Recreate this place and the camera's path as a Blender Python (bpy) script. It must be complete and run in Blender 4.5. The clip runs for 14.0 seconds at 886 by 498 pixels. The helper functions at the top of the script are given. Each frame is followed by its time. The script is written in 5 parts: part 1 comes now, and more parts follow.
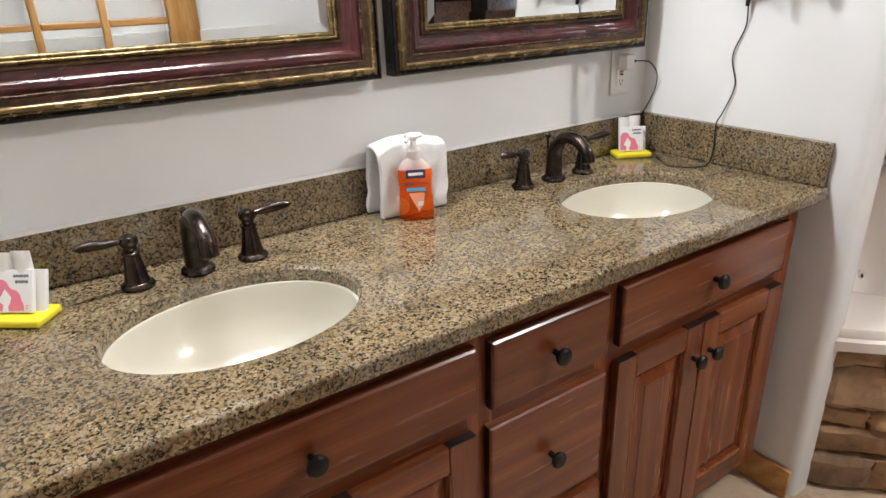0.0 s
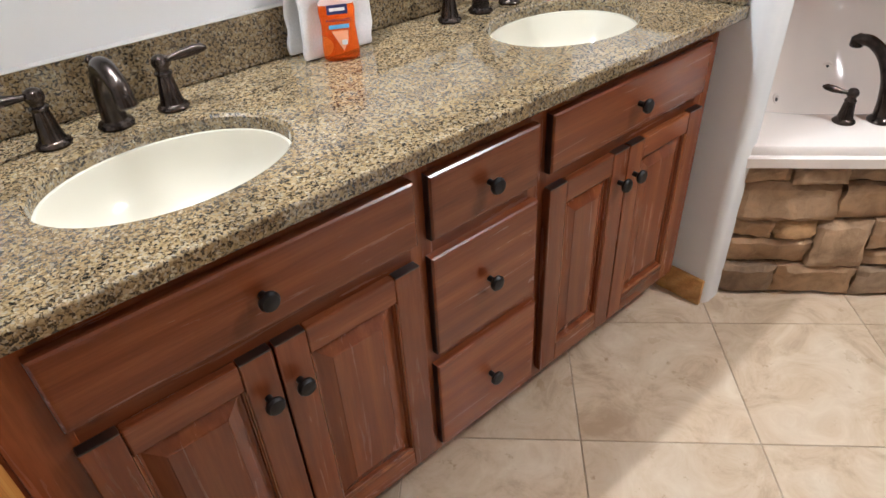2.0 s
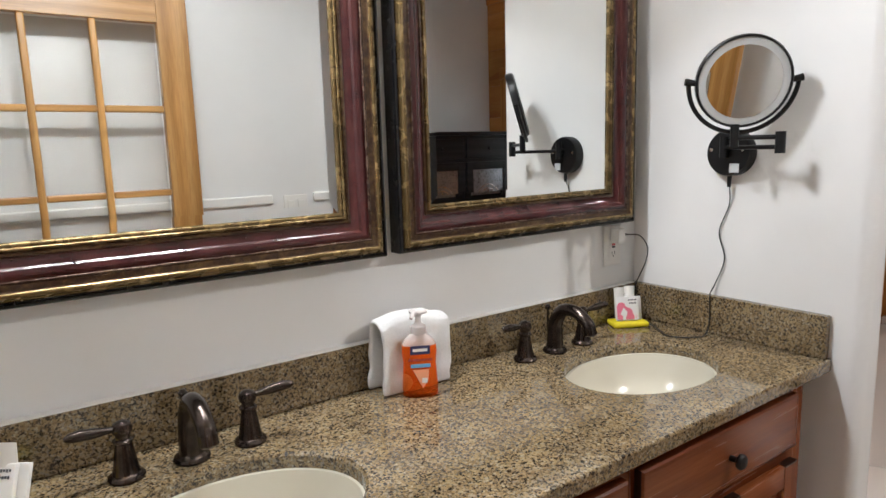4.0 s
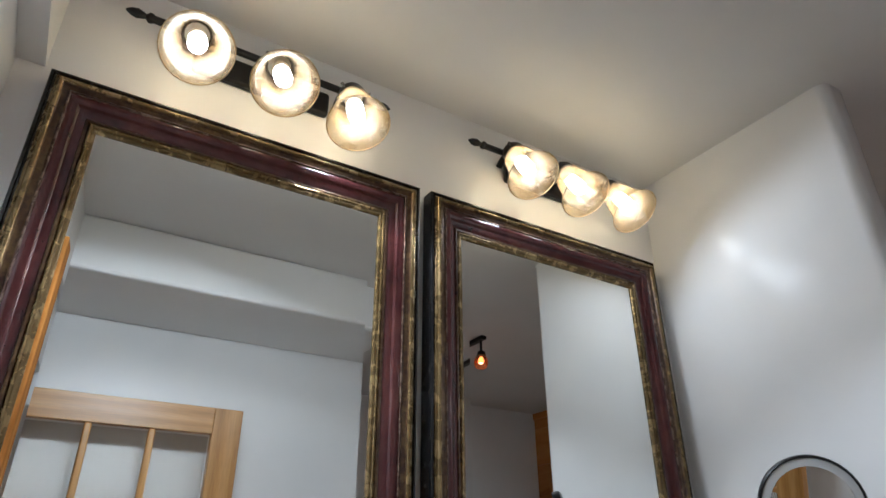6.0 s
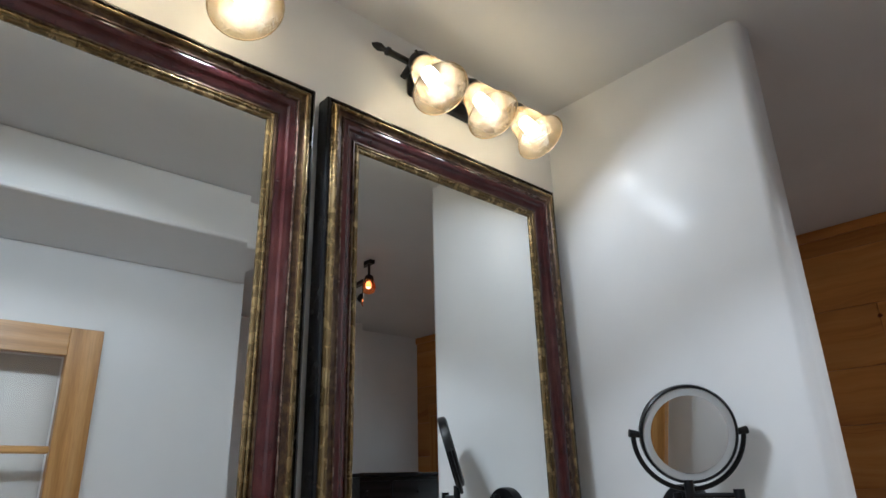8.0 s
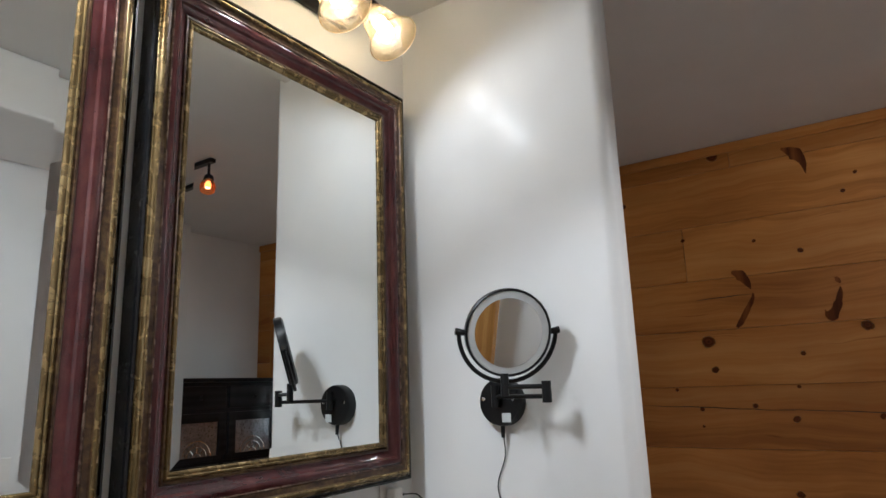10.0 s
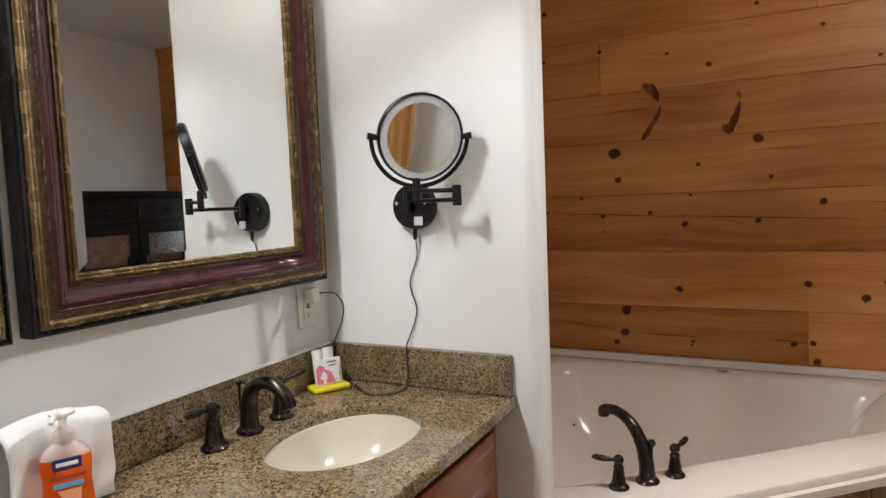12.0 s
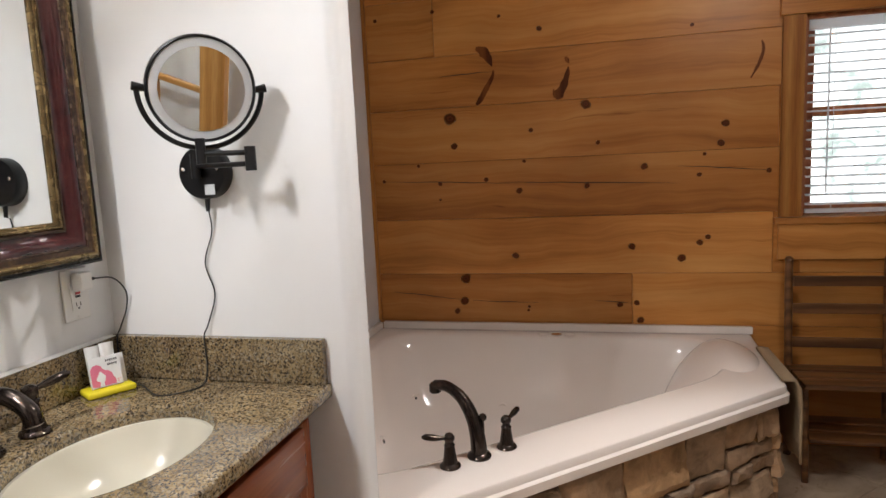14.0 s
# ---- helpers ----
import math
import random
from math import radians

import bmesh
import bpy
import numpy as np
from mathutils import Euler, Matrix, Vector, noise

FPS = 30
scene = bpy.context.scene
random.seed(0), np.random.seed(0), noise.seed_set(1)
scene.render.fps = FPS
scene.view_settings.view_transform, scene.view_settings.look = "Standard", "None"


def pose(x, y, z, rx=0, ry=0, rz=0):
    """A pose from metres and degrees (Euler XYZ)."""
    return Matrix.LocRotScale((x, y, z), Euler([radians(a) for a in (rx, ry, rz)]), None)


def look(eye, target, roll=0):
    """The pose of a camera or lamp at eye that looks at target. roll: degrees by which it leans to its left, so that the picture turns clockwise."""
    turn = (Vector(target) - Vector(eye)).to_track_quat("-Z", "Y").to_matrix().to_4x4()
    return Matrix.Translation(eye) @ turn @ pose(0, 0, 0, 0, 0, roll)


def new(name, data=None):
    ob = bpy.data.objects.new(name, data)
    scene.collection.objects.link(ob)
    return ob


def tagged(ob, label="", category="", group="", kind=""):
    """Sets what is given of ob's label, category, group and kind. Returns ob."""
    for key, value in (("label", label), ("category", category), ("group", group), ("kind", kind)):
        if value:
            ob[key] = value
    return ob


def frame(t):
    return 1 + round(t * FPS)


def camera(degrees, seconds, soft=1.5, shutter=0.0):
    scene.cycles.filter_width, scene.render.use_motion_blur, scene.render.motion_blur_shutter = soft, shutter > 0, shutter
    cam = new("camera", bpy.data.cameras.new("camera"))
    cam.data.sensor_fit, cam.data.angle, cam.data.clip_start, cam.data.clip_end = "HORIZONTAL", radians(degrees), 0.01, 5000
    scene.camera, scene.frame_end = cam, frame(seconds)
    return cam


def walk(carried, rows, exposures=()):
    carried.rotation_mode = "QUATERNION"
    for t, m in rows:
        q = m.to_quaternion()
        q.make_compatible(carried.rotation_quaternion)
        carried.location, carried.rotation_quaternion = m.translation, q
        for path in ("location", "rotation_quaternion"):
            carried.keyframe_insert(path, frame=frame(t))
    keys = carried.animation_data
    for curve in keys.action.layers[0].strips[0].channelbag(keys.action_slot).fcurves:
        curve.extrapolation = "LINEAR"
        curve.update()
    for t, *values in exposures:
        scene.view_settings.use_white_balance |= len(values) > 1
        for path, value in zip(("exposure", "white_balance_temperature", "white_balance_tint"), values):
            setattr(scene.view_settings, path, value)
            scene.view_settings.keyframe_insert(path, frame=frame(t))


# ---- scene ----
cam = camera(69.7, 14.0)
PATH = [
    (0, (-1.513, -1.215, 1.34), (-0.492, 0.323, 0.57), -2.1),
    (0.5, (-1.512, -1.236, 1.333), (-0.45, 0.262, 0.541), -2.2),
    (1, (-1.516, -1.253, 1.34), (-0.449, 0.143, 0.384), -2.6),
    (1.5, (-1.521, -1.252, 1.314), (-0.495, 0.015, 0.155), -3.4),
    (2, (-1.534, -1.239, 1.318), (-0.502, 0.013, 0.149), -3.3),
    (2.2, (-1.541, -1.236, 1.321), (-0.508, 0.019, 0.156), -3.4),
    (4.5, (-1.538, -1.147, 1.388), (-0.412, 0.506, 1.430), -1.2),
    (5, (-1.530, -1.13, 1.386), (-0.464, 0.523, 1.748), -1.0),
    (5.5, (-1.506, -1.172, 1.376), (-0.528, 0.441, 2.043), -0.1),
    (6, (-1.508, -1.173, 1.394), (-0.566, 0.34, 2.302), -0.2),
    (6.5, (-1.507, -1.17, 1.399), (-0.61, 0.224, 2.518), -0.2),
    (7, (-1.505, -1.159, 1.403), (-0.541, 0.187, 2.525), -1.2),
    (7.5, (-1.488, -1.115, 1.422), (-0.373, 0.232, 2.393), -1.9),
    (8, (-1.466, -1.072, 1.426), (-0.188, 0.303, 2.116), -1.6),
    (10.5, (-1.441, -1.089, 1.382), (0.257, -0.076, 1.681), -2.1),
    (11, (-1.438, -1.09, 1.376), (0.303, -0.109, 1.461), -2.1),
    (11.5, (-1.44, -1.099, 1.37), (0.323, -0.156, 1.413), -2.2),
    (12, (-1.441, -1.099, 1.364), (0.336, -0.195, 1.212), -2.3),
    (12.5, (-1.441, -1.097, 1.362), (0.348, -0.236, 1.12), -2.3),
    (13, (-1.436, -1.075, 1.357), (0.433, -0.408, 1.101), -1.9),
    (13.5, (-1.389, -1.069, 1.336), (0.534, -0.583, 1.075), -2.6),
    (14, (-1.251, -1.136, 1.345), (0.671, -0.65, 1.082), -2.7),
]
walk(cam, [(t, look(eye, target, roll)) for t, eye, target, roll in PATH],
     exposures=[(0.0, 0.88, 6250, 9), (1.0, 0.98, 6200, 9), (1.5, 1.2, 5950, 8), (2.2, 1.25, 5900, 8), (4.3, 0.5, 6250, 9), (5.0, 0.32, 6150, 9), (5.5, 0.12, 5900, 8), (6.0, -0.17, 5600, 6), (7.0, -0.22, 5500, 6), (7.5, -0.28, 5500, 6), (8.2, -0.14, 5600, 5), (10.3, 0.14, 5950, 7), (11.0, 0.36, 6200, 9), (12.0, 0.55, 6450, 10), (13.0, 0.6, 6450, 10), (14.0, 0.68, 6450, 11)])

# ---- world and light ----
world = bpy.data.worlds.new("world")
scene.world = world
world.use_nodes = True
wn = world.node_tree
sky = wn.nodes.new("ShaderNodeTexSky")
sky.sky_type, sky.sun_disc, sky.sun_elevation, sky.sun_rotation = "NISHITA", False, radians(35), radians(90)
wn.links.new(sky.outputs[0], wn.nodes["Background"].inputs[0])
wn.nodes["Background"].inputs[1].default_value = 0.1
BULB = 44.0      # glow of the vanity bulbs
MOUTH = 14.0     # watts from each shade
TRACK = 27.0     # watts of each track spot
OUTSIDE = 1.9

# ---- materials ----


def mat(name, rough=0.5, metal=0.0, color=(0.5, 0.5, 0.5), **extra):
    m = bpy.data.materials.new(name)
    m.use_nodes = True
    b = m.node_tree.nodes["Principled BSDF"]
    b.inputs["Roughness"].default_value, b.inputs["Metallic"].default_value = rough, metal
    b.inputs["Base Color"].default_value = (*color, 1)
    for key, value in extra.items():
        b.inputs[key.replace("_", " ")].default_value = value
    return m


def node(m, kind, **sets):
    n = m.node_tree.nodes.new(kind)
    for key, value in sets.items():
        if key.startswith("i_"):
            n.inputs[key[2:].replace("_", " ")].default_value = value
        else:
            setattr(n, key, value)
    return n


def link(m, a, b):
    m.node_tree.links.new(a, b)


def shader(m):
    return m.node_tree.nodes["Principled BSDF"]


def coords(m, scale=(1, 1, 1), by_object=False, turn=(0, 0, 0)):
    """Object coordinates in metres; by_object: shifted by a random step for each object."""
    tc = node(m, "ShaderNodeTexCoord")
    mp = node(m, "ShaderNodeMapping")
    mp.inputs["Scale"].default_value = scale
    mp.inputs["Rotation"].default_value = turn
    src = tc.outputs["Object"]
    if by_object:
        info, mul, add = node(m, "ShaderNodeObjectInfo"), node(m, "ShaderNodeVectorMath", operation="SCALE"), node(m, "ShaderNodeVectorMath", operation="ADD")
        comb = node(m, "ShaderNodeCombineXYZ")
        for k in range(3):
            link(m, info.outputs["Random"], comb.inputs[k])
        link(m, comb.outputs[0], mul.inputs[0])
        mul.inputs["Scale"].default_value = 37.0
        link(m, src, add.inputs[0])
        link(m, mul.outputs[0], add.inputs[1])
        src = add.outputs[0]
    link(m, src, mp.inputs[0])
    return mp.outputs[0]


def noise_tex(m, vec, scale, detail=4.0, rough=0.55, distort=0.0):
    n = node(m, "ShaderNodeTexNoise", i_Scale=scale, i_Detail=detail, i_Roughness=rough, i_Distortion=distort)
    link(m, vec, n.inputs["Vector"])
    return n.outputs["Fac"]


def ramp(m, fac, stops, interp="LINEAR"):
    r = node(m, "ShaderNodeValToRGB")
    r.color_ramp.interpolation = interp
    e = r.color_ramp.elements
    while len(e) < len(stops):
        e.new(0.5)
    for k, (p, c) in enumerate(stops):
        e[k].position, e[k].color = p, (*c, 1)
    link(m, fac, r.inputs[0])
    return r.outputs[0]


def mix(m, fac, a, b, blend="MIX"):
    n = node(m, "ShaderNodeMix", data_type="RGBA", blend_type=blend)
    for sock, v in ((n.inputs[0], fac), (n.inputs[6], a), (n.inputs[7], b)):
        if isinstance(v, (int, float)):
            sock.default_value = v
        elif isinstance(v, tuple):
            sock.default_value = (*v, 1)
        else:
            link(m, v, sock)
    return n.outputs[2]


def bump(m, fac, strength=0.2, dist=0.002):
    n = node(m, "ShaderNodeBump", i_Strength=strength, i_Distance=dist)
    link(m, fac, n.inputs["Height"])
    link(m, n.outputs[0], shader(m).inputs["Normal"])


def set_color(m, c):
    link(m, c, shader(m).inputs["Base Color"])


def set_rough(m, fac, lo, hi):
    n = node(m, "ShaderNodeMapRange")
    n.inputs["To Min"].default_value, n.inputs["To Max"].default_value = lo, hi
    link(m, fac, n.inputs["Value"])
    link(m, n.outputs[0], shader(m).inputs["Roughness"])


def paint(name, color, rough):
    m = mat(name, rough)
    v = coords(m)
    big = noise_tex(m, v, 1.7, 5)
    c2 = tuple(k * 0.93 for k in color)
    set_color(m, ramp(m, big, [(0.35, c2), (0.65, color)]))
    set_rough(m, noise_tex(m, v, 9, 3), rough - 0.06, rough + 0.08)
    bump(m, noise_tex(m, v, 130, 3), 0.08, 0.001)
    return m


WALL = paint("wall_paint", (0.80, 0.795, 0.79), 0.34)


def patchy():
    """Wall paint that turns grey in noisy patches near the swing mirror's wall plate."""
    m = paint("patchy_paint", (0.80, 0.795, 0.79), 0.2)
    shader(m).inputs["Specular IOR Level"].default_value = 0.13
    v = coords(m)
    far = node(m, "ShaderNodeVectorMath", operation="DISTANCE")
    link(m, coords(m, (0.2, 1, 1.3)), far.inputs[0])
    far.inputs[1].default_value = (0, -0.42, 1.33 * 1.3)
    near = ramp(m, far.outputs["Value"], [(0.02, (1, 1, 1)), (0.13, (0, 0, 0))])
    patches = ramp(m, noise_tex(m, v, 16, 4, 0.6, 0.6), [(0.45, (0, 0, 0)), (0.75, (0.3, 0.3, 0.3))])
    both = mix(m, 1.0, near, patches, "MULTIPLY")
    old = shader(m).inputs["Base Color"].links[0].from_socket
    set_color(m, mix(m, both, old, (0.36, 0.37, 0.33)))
    return m


PATCHY = patchy()
CEIL = paint("ceiling_paint", (0.72, 0.71, 0.70), 0.6)
TRIM = paint("trim_paint", (0.82, 0.81, 0.79), 0.3)


def granite():
    m = mat("granite", 0.07, Specular_IOR_Level=0.75)
    v = coords(m)
    # warped coordinates give ragged grains
    warp = node(m, "ShaderNodeTexNoise", i_Scale=170.0, i_Detail=4.0)
    link(m, v, warp.inputs["Vector"])
    mul = node(m, "ShaderNodeVectorMath", operation="SCALE")
    mul.inputs["Scale"].default_value = 0.011
    link(m, warp.outputs["Color"], mul.inputs[0])
    add = node(m, "ShaderNodeVectorMath", operation="ADD")
    link(m, v, add.inputs[0])
    link(m, mul.outputs[0], add.inputs[1])
    cell = node(m, "ShaderNodeTexVoronoi", i_Scale=290.0)
    link(m, add.outputs[0], cell.inputs["Vector"])
    sep = node(m, "ShaderNodeSeparateColor")
    link(m, cell.outputs["Color"], sep.inputs[0])
    base = ramp(m, sep.outputs[0], [(0.0, (0.03, 0.025, 0.02)), (0.13, (0.06, 0.047, 0.034)), (0.24, (0.19, 0.135, 0.07)), (0.5, (0.265, 0.19, 0.1)),
                                    (0.75, (0.32, 0.245, 0.145)), (0.9, (0.23, 0.2, 0.16)), (1.0, (0.4, 0.34, 0.24))])
    spots = ramp(m, noise_tex(m, add.outputs[0], 190, 4, 0.65), [(0.38, (0.16, 0.14, 0.13)), (0.47, (1, 1, 1))])
    c = mix(m, 1.0, base, spots, "MULTIPLY")
    cloud = ramp(m, noise_tex(m, v, 14, 3), [(0.35, (0.74, 0.72, 0.69)), (0.65, (1.04, 1.02, 0.97))])
    set_color(m, mix(m, 1.0, c, cloud, "MULTIPLY"))
    set_rough(m, noise_tex(m, v, 30, 3), 0.03, 0.11)
    return m


GRANITE = granite()


def wood(name, dark, mid, light, along="x", rough=0.35, scale=1.0, by_object=True, figure=0.5, gloss=0.5):
    m = mat(name, rough)
    s = {"x": (0.06, 1, 1), "y": (1, 0.06, 1), "z": (1, 1, 0.06)}[along]
    v = coords(m, tuple(k * scale for k in s), by_object)
    grain = noise_tex(m, v, 42, 8, 0.62, 1.2)
    ring = node(m, "ShaderNodeTexWave", wave_type="RINGS", rings_direction={"x": "X", "y": "Y", "z": "Z"}[along], i_Scale=7.0, i_Distortion=7.0, i_Detail=3.0)
    ring.inputs["Detail Scale"].default_value = 1.3
    link(m, v, ring.inputs["Vector"])
    both = mix(m, figure, grain, ring.outputs["Fac"])
    c = ramp(m, both, [(0.2, dark), (0.5, mid), (0.85, light)])
    fine = ramp(m, noise_tex(m, v, 190, 4, 0.6), [(0.35, (0.82, 0.8, 0.78)), (0.6, (1, 1, 1))])
    c = mix(m, 1.0, c, fine, "MULTIPLY")
    broad = ramp(m, noise_tex(m, v, 7, 4, 0.55, 0.8), [(0.3, (0.8, 0.77, 0.74)), (0.5, (1, 1, 1)), (0.7, (1.14, 1.13, 1.1))])
    c = mix(m, 1.0, c, broad, "MULTIPLY")
    if by_object:
        info = node(m, "ShaderNodeObjectInfo")
        c = mix(m, 1.0, c, ramp(m, info.outputs["Random"], [(0.0, (0.78, 0.74, 0.7)), (1.0, (1.2, 1.18, 1.12))]), "MULTIPLY")
    set_color(m, c)
    set_rough(m, grain, rough - 0.08, rough + 0.12)
    bump(m, grain, 0.1, 0.001)
    shader(m).inputs["Specular IOR Level"].default_value = gloss
    return m


CHERRY_X = wood("cherry_stain_x", (0.145, 0.037, 0.014), (0.2, 0.055, 0.02), (0.265, 0.084, 0.031), "x", 0.23, figure=0.3)
CHERRY_Z = wood("cherry_stain_z", (0.145, 0.037, 0.014), (0.2, 0.055, 0.02), (0.265, 0.084, 0.031), "z", 0.23, figure=0.3)
CHERRY_WORN = wood("cherry_worn", (0.26, 0.09, 0.03), (0.36, 0.13, 0.045), (0.45, 0.18, 0.07), "z", 0.3)
END_GRAIN = wood("cherry_end_grain", (0.012, 0.005, 0.004), (0.022, 0.009, 0.006), (0.035, 0.014, 0.009), "y", 0.35)


def knotty_pine():
    """Honey-stained pine: long soft growth bands, dark resin streaks, fine pores."""
    m = mat("knotty_pine_y", 0.38, Specular_IOR_Level=0.3)
    v = coords(m, (1, 0.035, 1), True)
    bend = noise_tex(m, coords(m, (1, 0.8, 1), True), 2.2, 3, 0.5)
    lift = node(m, "ShaderNodeCombineXYZ")
    k = node(m, "ShaderNodeMath", operation="MULTIPLY")
    k.inputs[1].default_value = 0.16
    link(m, bend, k.inputs[0])
    link(m, k.outputs[0], lift.inputs[2])
    add = node(m, "ShaderNodeVectorMath", operation="ADD")
    link(m, v, add.inputs[0])
    link(m, lift.outputs[0], add.inputs[1])
    bands = noise_tex(m, add.outputs[0], 11, 5, 0.55, 0.3)
    fine = noise_tex(m, add.outputs[0], 60, 4, 0.6, 0.2)
    c = ramp(m, mix(m, 0.3, bands, fine), [(0.3, (0.3, 0.112, 0.024)), (0.47, (0.48, 0.197, 0.047)), (0.68, (0.58, 0.285, 0.084))])
    streak = ramp(m, noise_tex(m, add.outputs[0], 24, 5, 0.65, 0.6), [(0.27, (0.55, 0.42, 0.34)), (0.36, (1, 1, 1))])
    c = mix(m, 1.0, c, streak, "MULTIPLY")
    cloud = ramp(m, noise_tex(m, coords(m, (1, 0.4, 1), True), 3.4, 4, 0.55), [(0.35, (0.84, 0.79, 0.74)), (0.62, (1.08, 1.09, 1.1))])
    c = mix(m, 1.0, c, cloud, "MULTIPLY")
    info = node(m, "ShaderNodeObjectInfo")
    c = mix(m, 1.0, c, ramp(m, info.outputs["Random"], [(0.0, (0.86, 0.81, 0.76)), (0.5, (1.05, 1.04, 1.02)), (1.0, (1.22, 1.24, 1.25))]), "MULTIPLY")
    set_color(m, c)
    set_rough(m, fine, 0.3, 0.48)
    bump(m, fine, 0.06, 0.001)
    return m


PINE_Y = knotty_pine()
PINE_Z = wood("pine_z", (0.33, 0.13, 0.03), (0.44, 0.185, 0.045), (0.52, 0.25, 0.07), "z", 0.42, gloss=0.2)
CASING = wood("casing_pine", (0.3, 0.12, 0.03), (0.4, 0.17, 0.042), (0.48, 0.23, 0.065), "z", 0.8, gloss=0.02)
DOOR_X = wood("door_pine_x", (0.48, 0.24, 0.07), (0.60, 0.32, 0.1), (0.68, 0.4, 0.15), "x", 0.32)
DOOR_Z = wood("door_pine_z", (0.48, 0.24, 0.07), (0.60, 0.32, 0.1), (0.68, 0.4, 0.15), "z", 0.32)
WALNUT = wood("dark_stain", (0.085, 0.034, 0.012), (0.155, 0.066, 0.024), (0.23, 0.105, 0.04), "y", 0.35)
EBONY = wood("black_lacquer", (0.006, 0.006, 0.008), (0.011, 0.011, 0.014), (0.02, 0.02, 0.024), "x", 0.3, gloss=0.25)


def travertine():
    m = mat("travertine", 0.3)
    v = coords(m, (1, 1, 1), True)
    c = ramp(m, noise_tex(m, v, 6, 8, 0.66, 1.4), [(0.3, (0.4, 0.285, 0.185)), (0.48, (0.57, 0.44, 0.31)), (0.7, (0.68, 0.57, 0.44))])
    pits = ramp(m, noise_tex(m, v, 26, 5, 0.65), [(0.25, (0.62, 0.52, 0.42)), (0.36, (1, 1, 1))])
    info = node(m, "ShaderNodeObjectInfo")
    tone = ramp(m, info.outputs["Random"], [(0, (0.9, 0.88, 0.86)), (1, (1.06, 1.05, 1.04))])
    set_color(m, mix(m, 1.0, mix(m, 1.0, c, pits, "MULTIPLY"), tone, "MULTIPLY"))
    set_rough(m, noise_tex(m, v, 12, 4), 0.2, 0.42)
    bump(m, noise_tex(m, v, 40, 4), 0.06, 0.002)
    return m


TRAVERTINE = travertine()
GROUT = paint("grout", (0.46, 0.36, 0.26), 0.8)


def fieldstone():
    m = mat("field_stone", 0.75)
    v = coords(m, (1, 1, 1), True)
    info = node(m, "ShaderNodeObjectInfo")
    tone = ramp(m, info.outputs["Random"], [(0.0, (0.23, 0.158, 0.105)), (0.3, (0.36, 0.222, 0.125)), (0.55, (0.45, 0.275, 0.148)), (0.75, (0.34, 0.235, 0.15)), (1.0, (0.52, 0.3, 0.135))])
    cloud = ramp(m, noise_tex(m, v, 13, 6, 0.62, 0.6), [(0.3, (0.55, 0.52, 0.5)), (0.55, (1, 1, 1)), (0.75, (1.3, 1.25, 1.2))])
    set_color(m, mix(m, 1.0, tone, cloud, "MULTIPLY"))
    bump(m, noise_tex(m, v, 34, 8, 0.65), 0.7, 0.012)
    return m


STONE = fieldstone()
MORTAR = paint("mortar", (0.075, 0.06, 0.048), 0.9)
ACRYLIC = mat("white_acrylic", 0.12, 0, (0.80, 0.715, 0.655))
BISQUE = mat("biscuit_porcelain", 0.16, 0, (0.58, 0.545, 0.45))


def bronze():
    m = mat("oil_rubbed_bronze", 0.28, 0.85)
    v = coords(m)
    set_color(m, ramp(m, noise_tex(m, v, 45, 4), [(0.35, (0.03, 0.023, 0.02)), (0.7, (0.075, 0.055, 0.045))]))
    set_rough(m, noise_tex(m, v, 60, 3), 0.14, 0.3)
    return m


BRONZE = bronze()
IRON = mat("black_iron", 0.4, 0.4, (0.012, 0.011, 0.012))
BLACK = mat("black_metal", 0.32, 0.3, (0.008, 0.008, 0.009))
MIRROR = mat("mirror_silver", 0.0, 1.0, (0.86, 0.88, 0.87))
CHROME = mat("chrome", 0.1, 1.0, (0.8, 0.8, 0.8))
WHITE_PLASTIC = mat("white_plastic", 0.3, 0, (0.78, 0.76, 0.73))
FROST = mat("frosted_ring", 0.45, 0, (0.58, 0.6, 0.61))
RED = mat("red_plastic", 0.4, 0, (0.5, 0.03, 0.03))
DARK = mat("dark_slot", 0.6, 0, (0.02, 0.02, 0.02))
CABLE = mat("black_cable", 0.45, 0, (0.012, 0.012, 0.013))


def gilt(name, dark, mid, light, metal, rough, scale=70, relief=0.1, spread=0.16):
    """Rubbed paint or leaf: long worn patches, fine flecks and a few scratches."""
    m = mat(name, rough, metal)
    v = coords(m)
    a = noise_tex(m, v, scale, 7, 0.6, 0.4)
    patch = noise_tex(m, v, scale * 0.17, 4, 0.6, 0.8)
    both = mix(m, 0.45, a, patch)
    c = ramp(m, both, [(0.5 - spread, dark), (0.5, mid), (0.5 + spread, light)])
    fleck = ramp(m, noise_tex(m, v, 240, 3, 0.7), [(0.3, (0.35, 0.3, 0.28)), (0.38, (1, 1, 1)), (0.7, (1, 1, 1)), (0.78, (1.5, 1.35, 1.2))])
    set_color(m, mix(m, 1.0, c, fleck, "MULTIPLY"))
    set_rough(m, a, rough - 0.1, rough + 0.15)
    bump(m, a, relief, 0.0006)
    return m


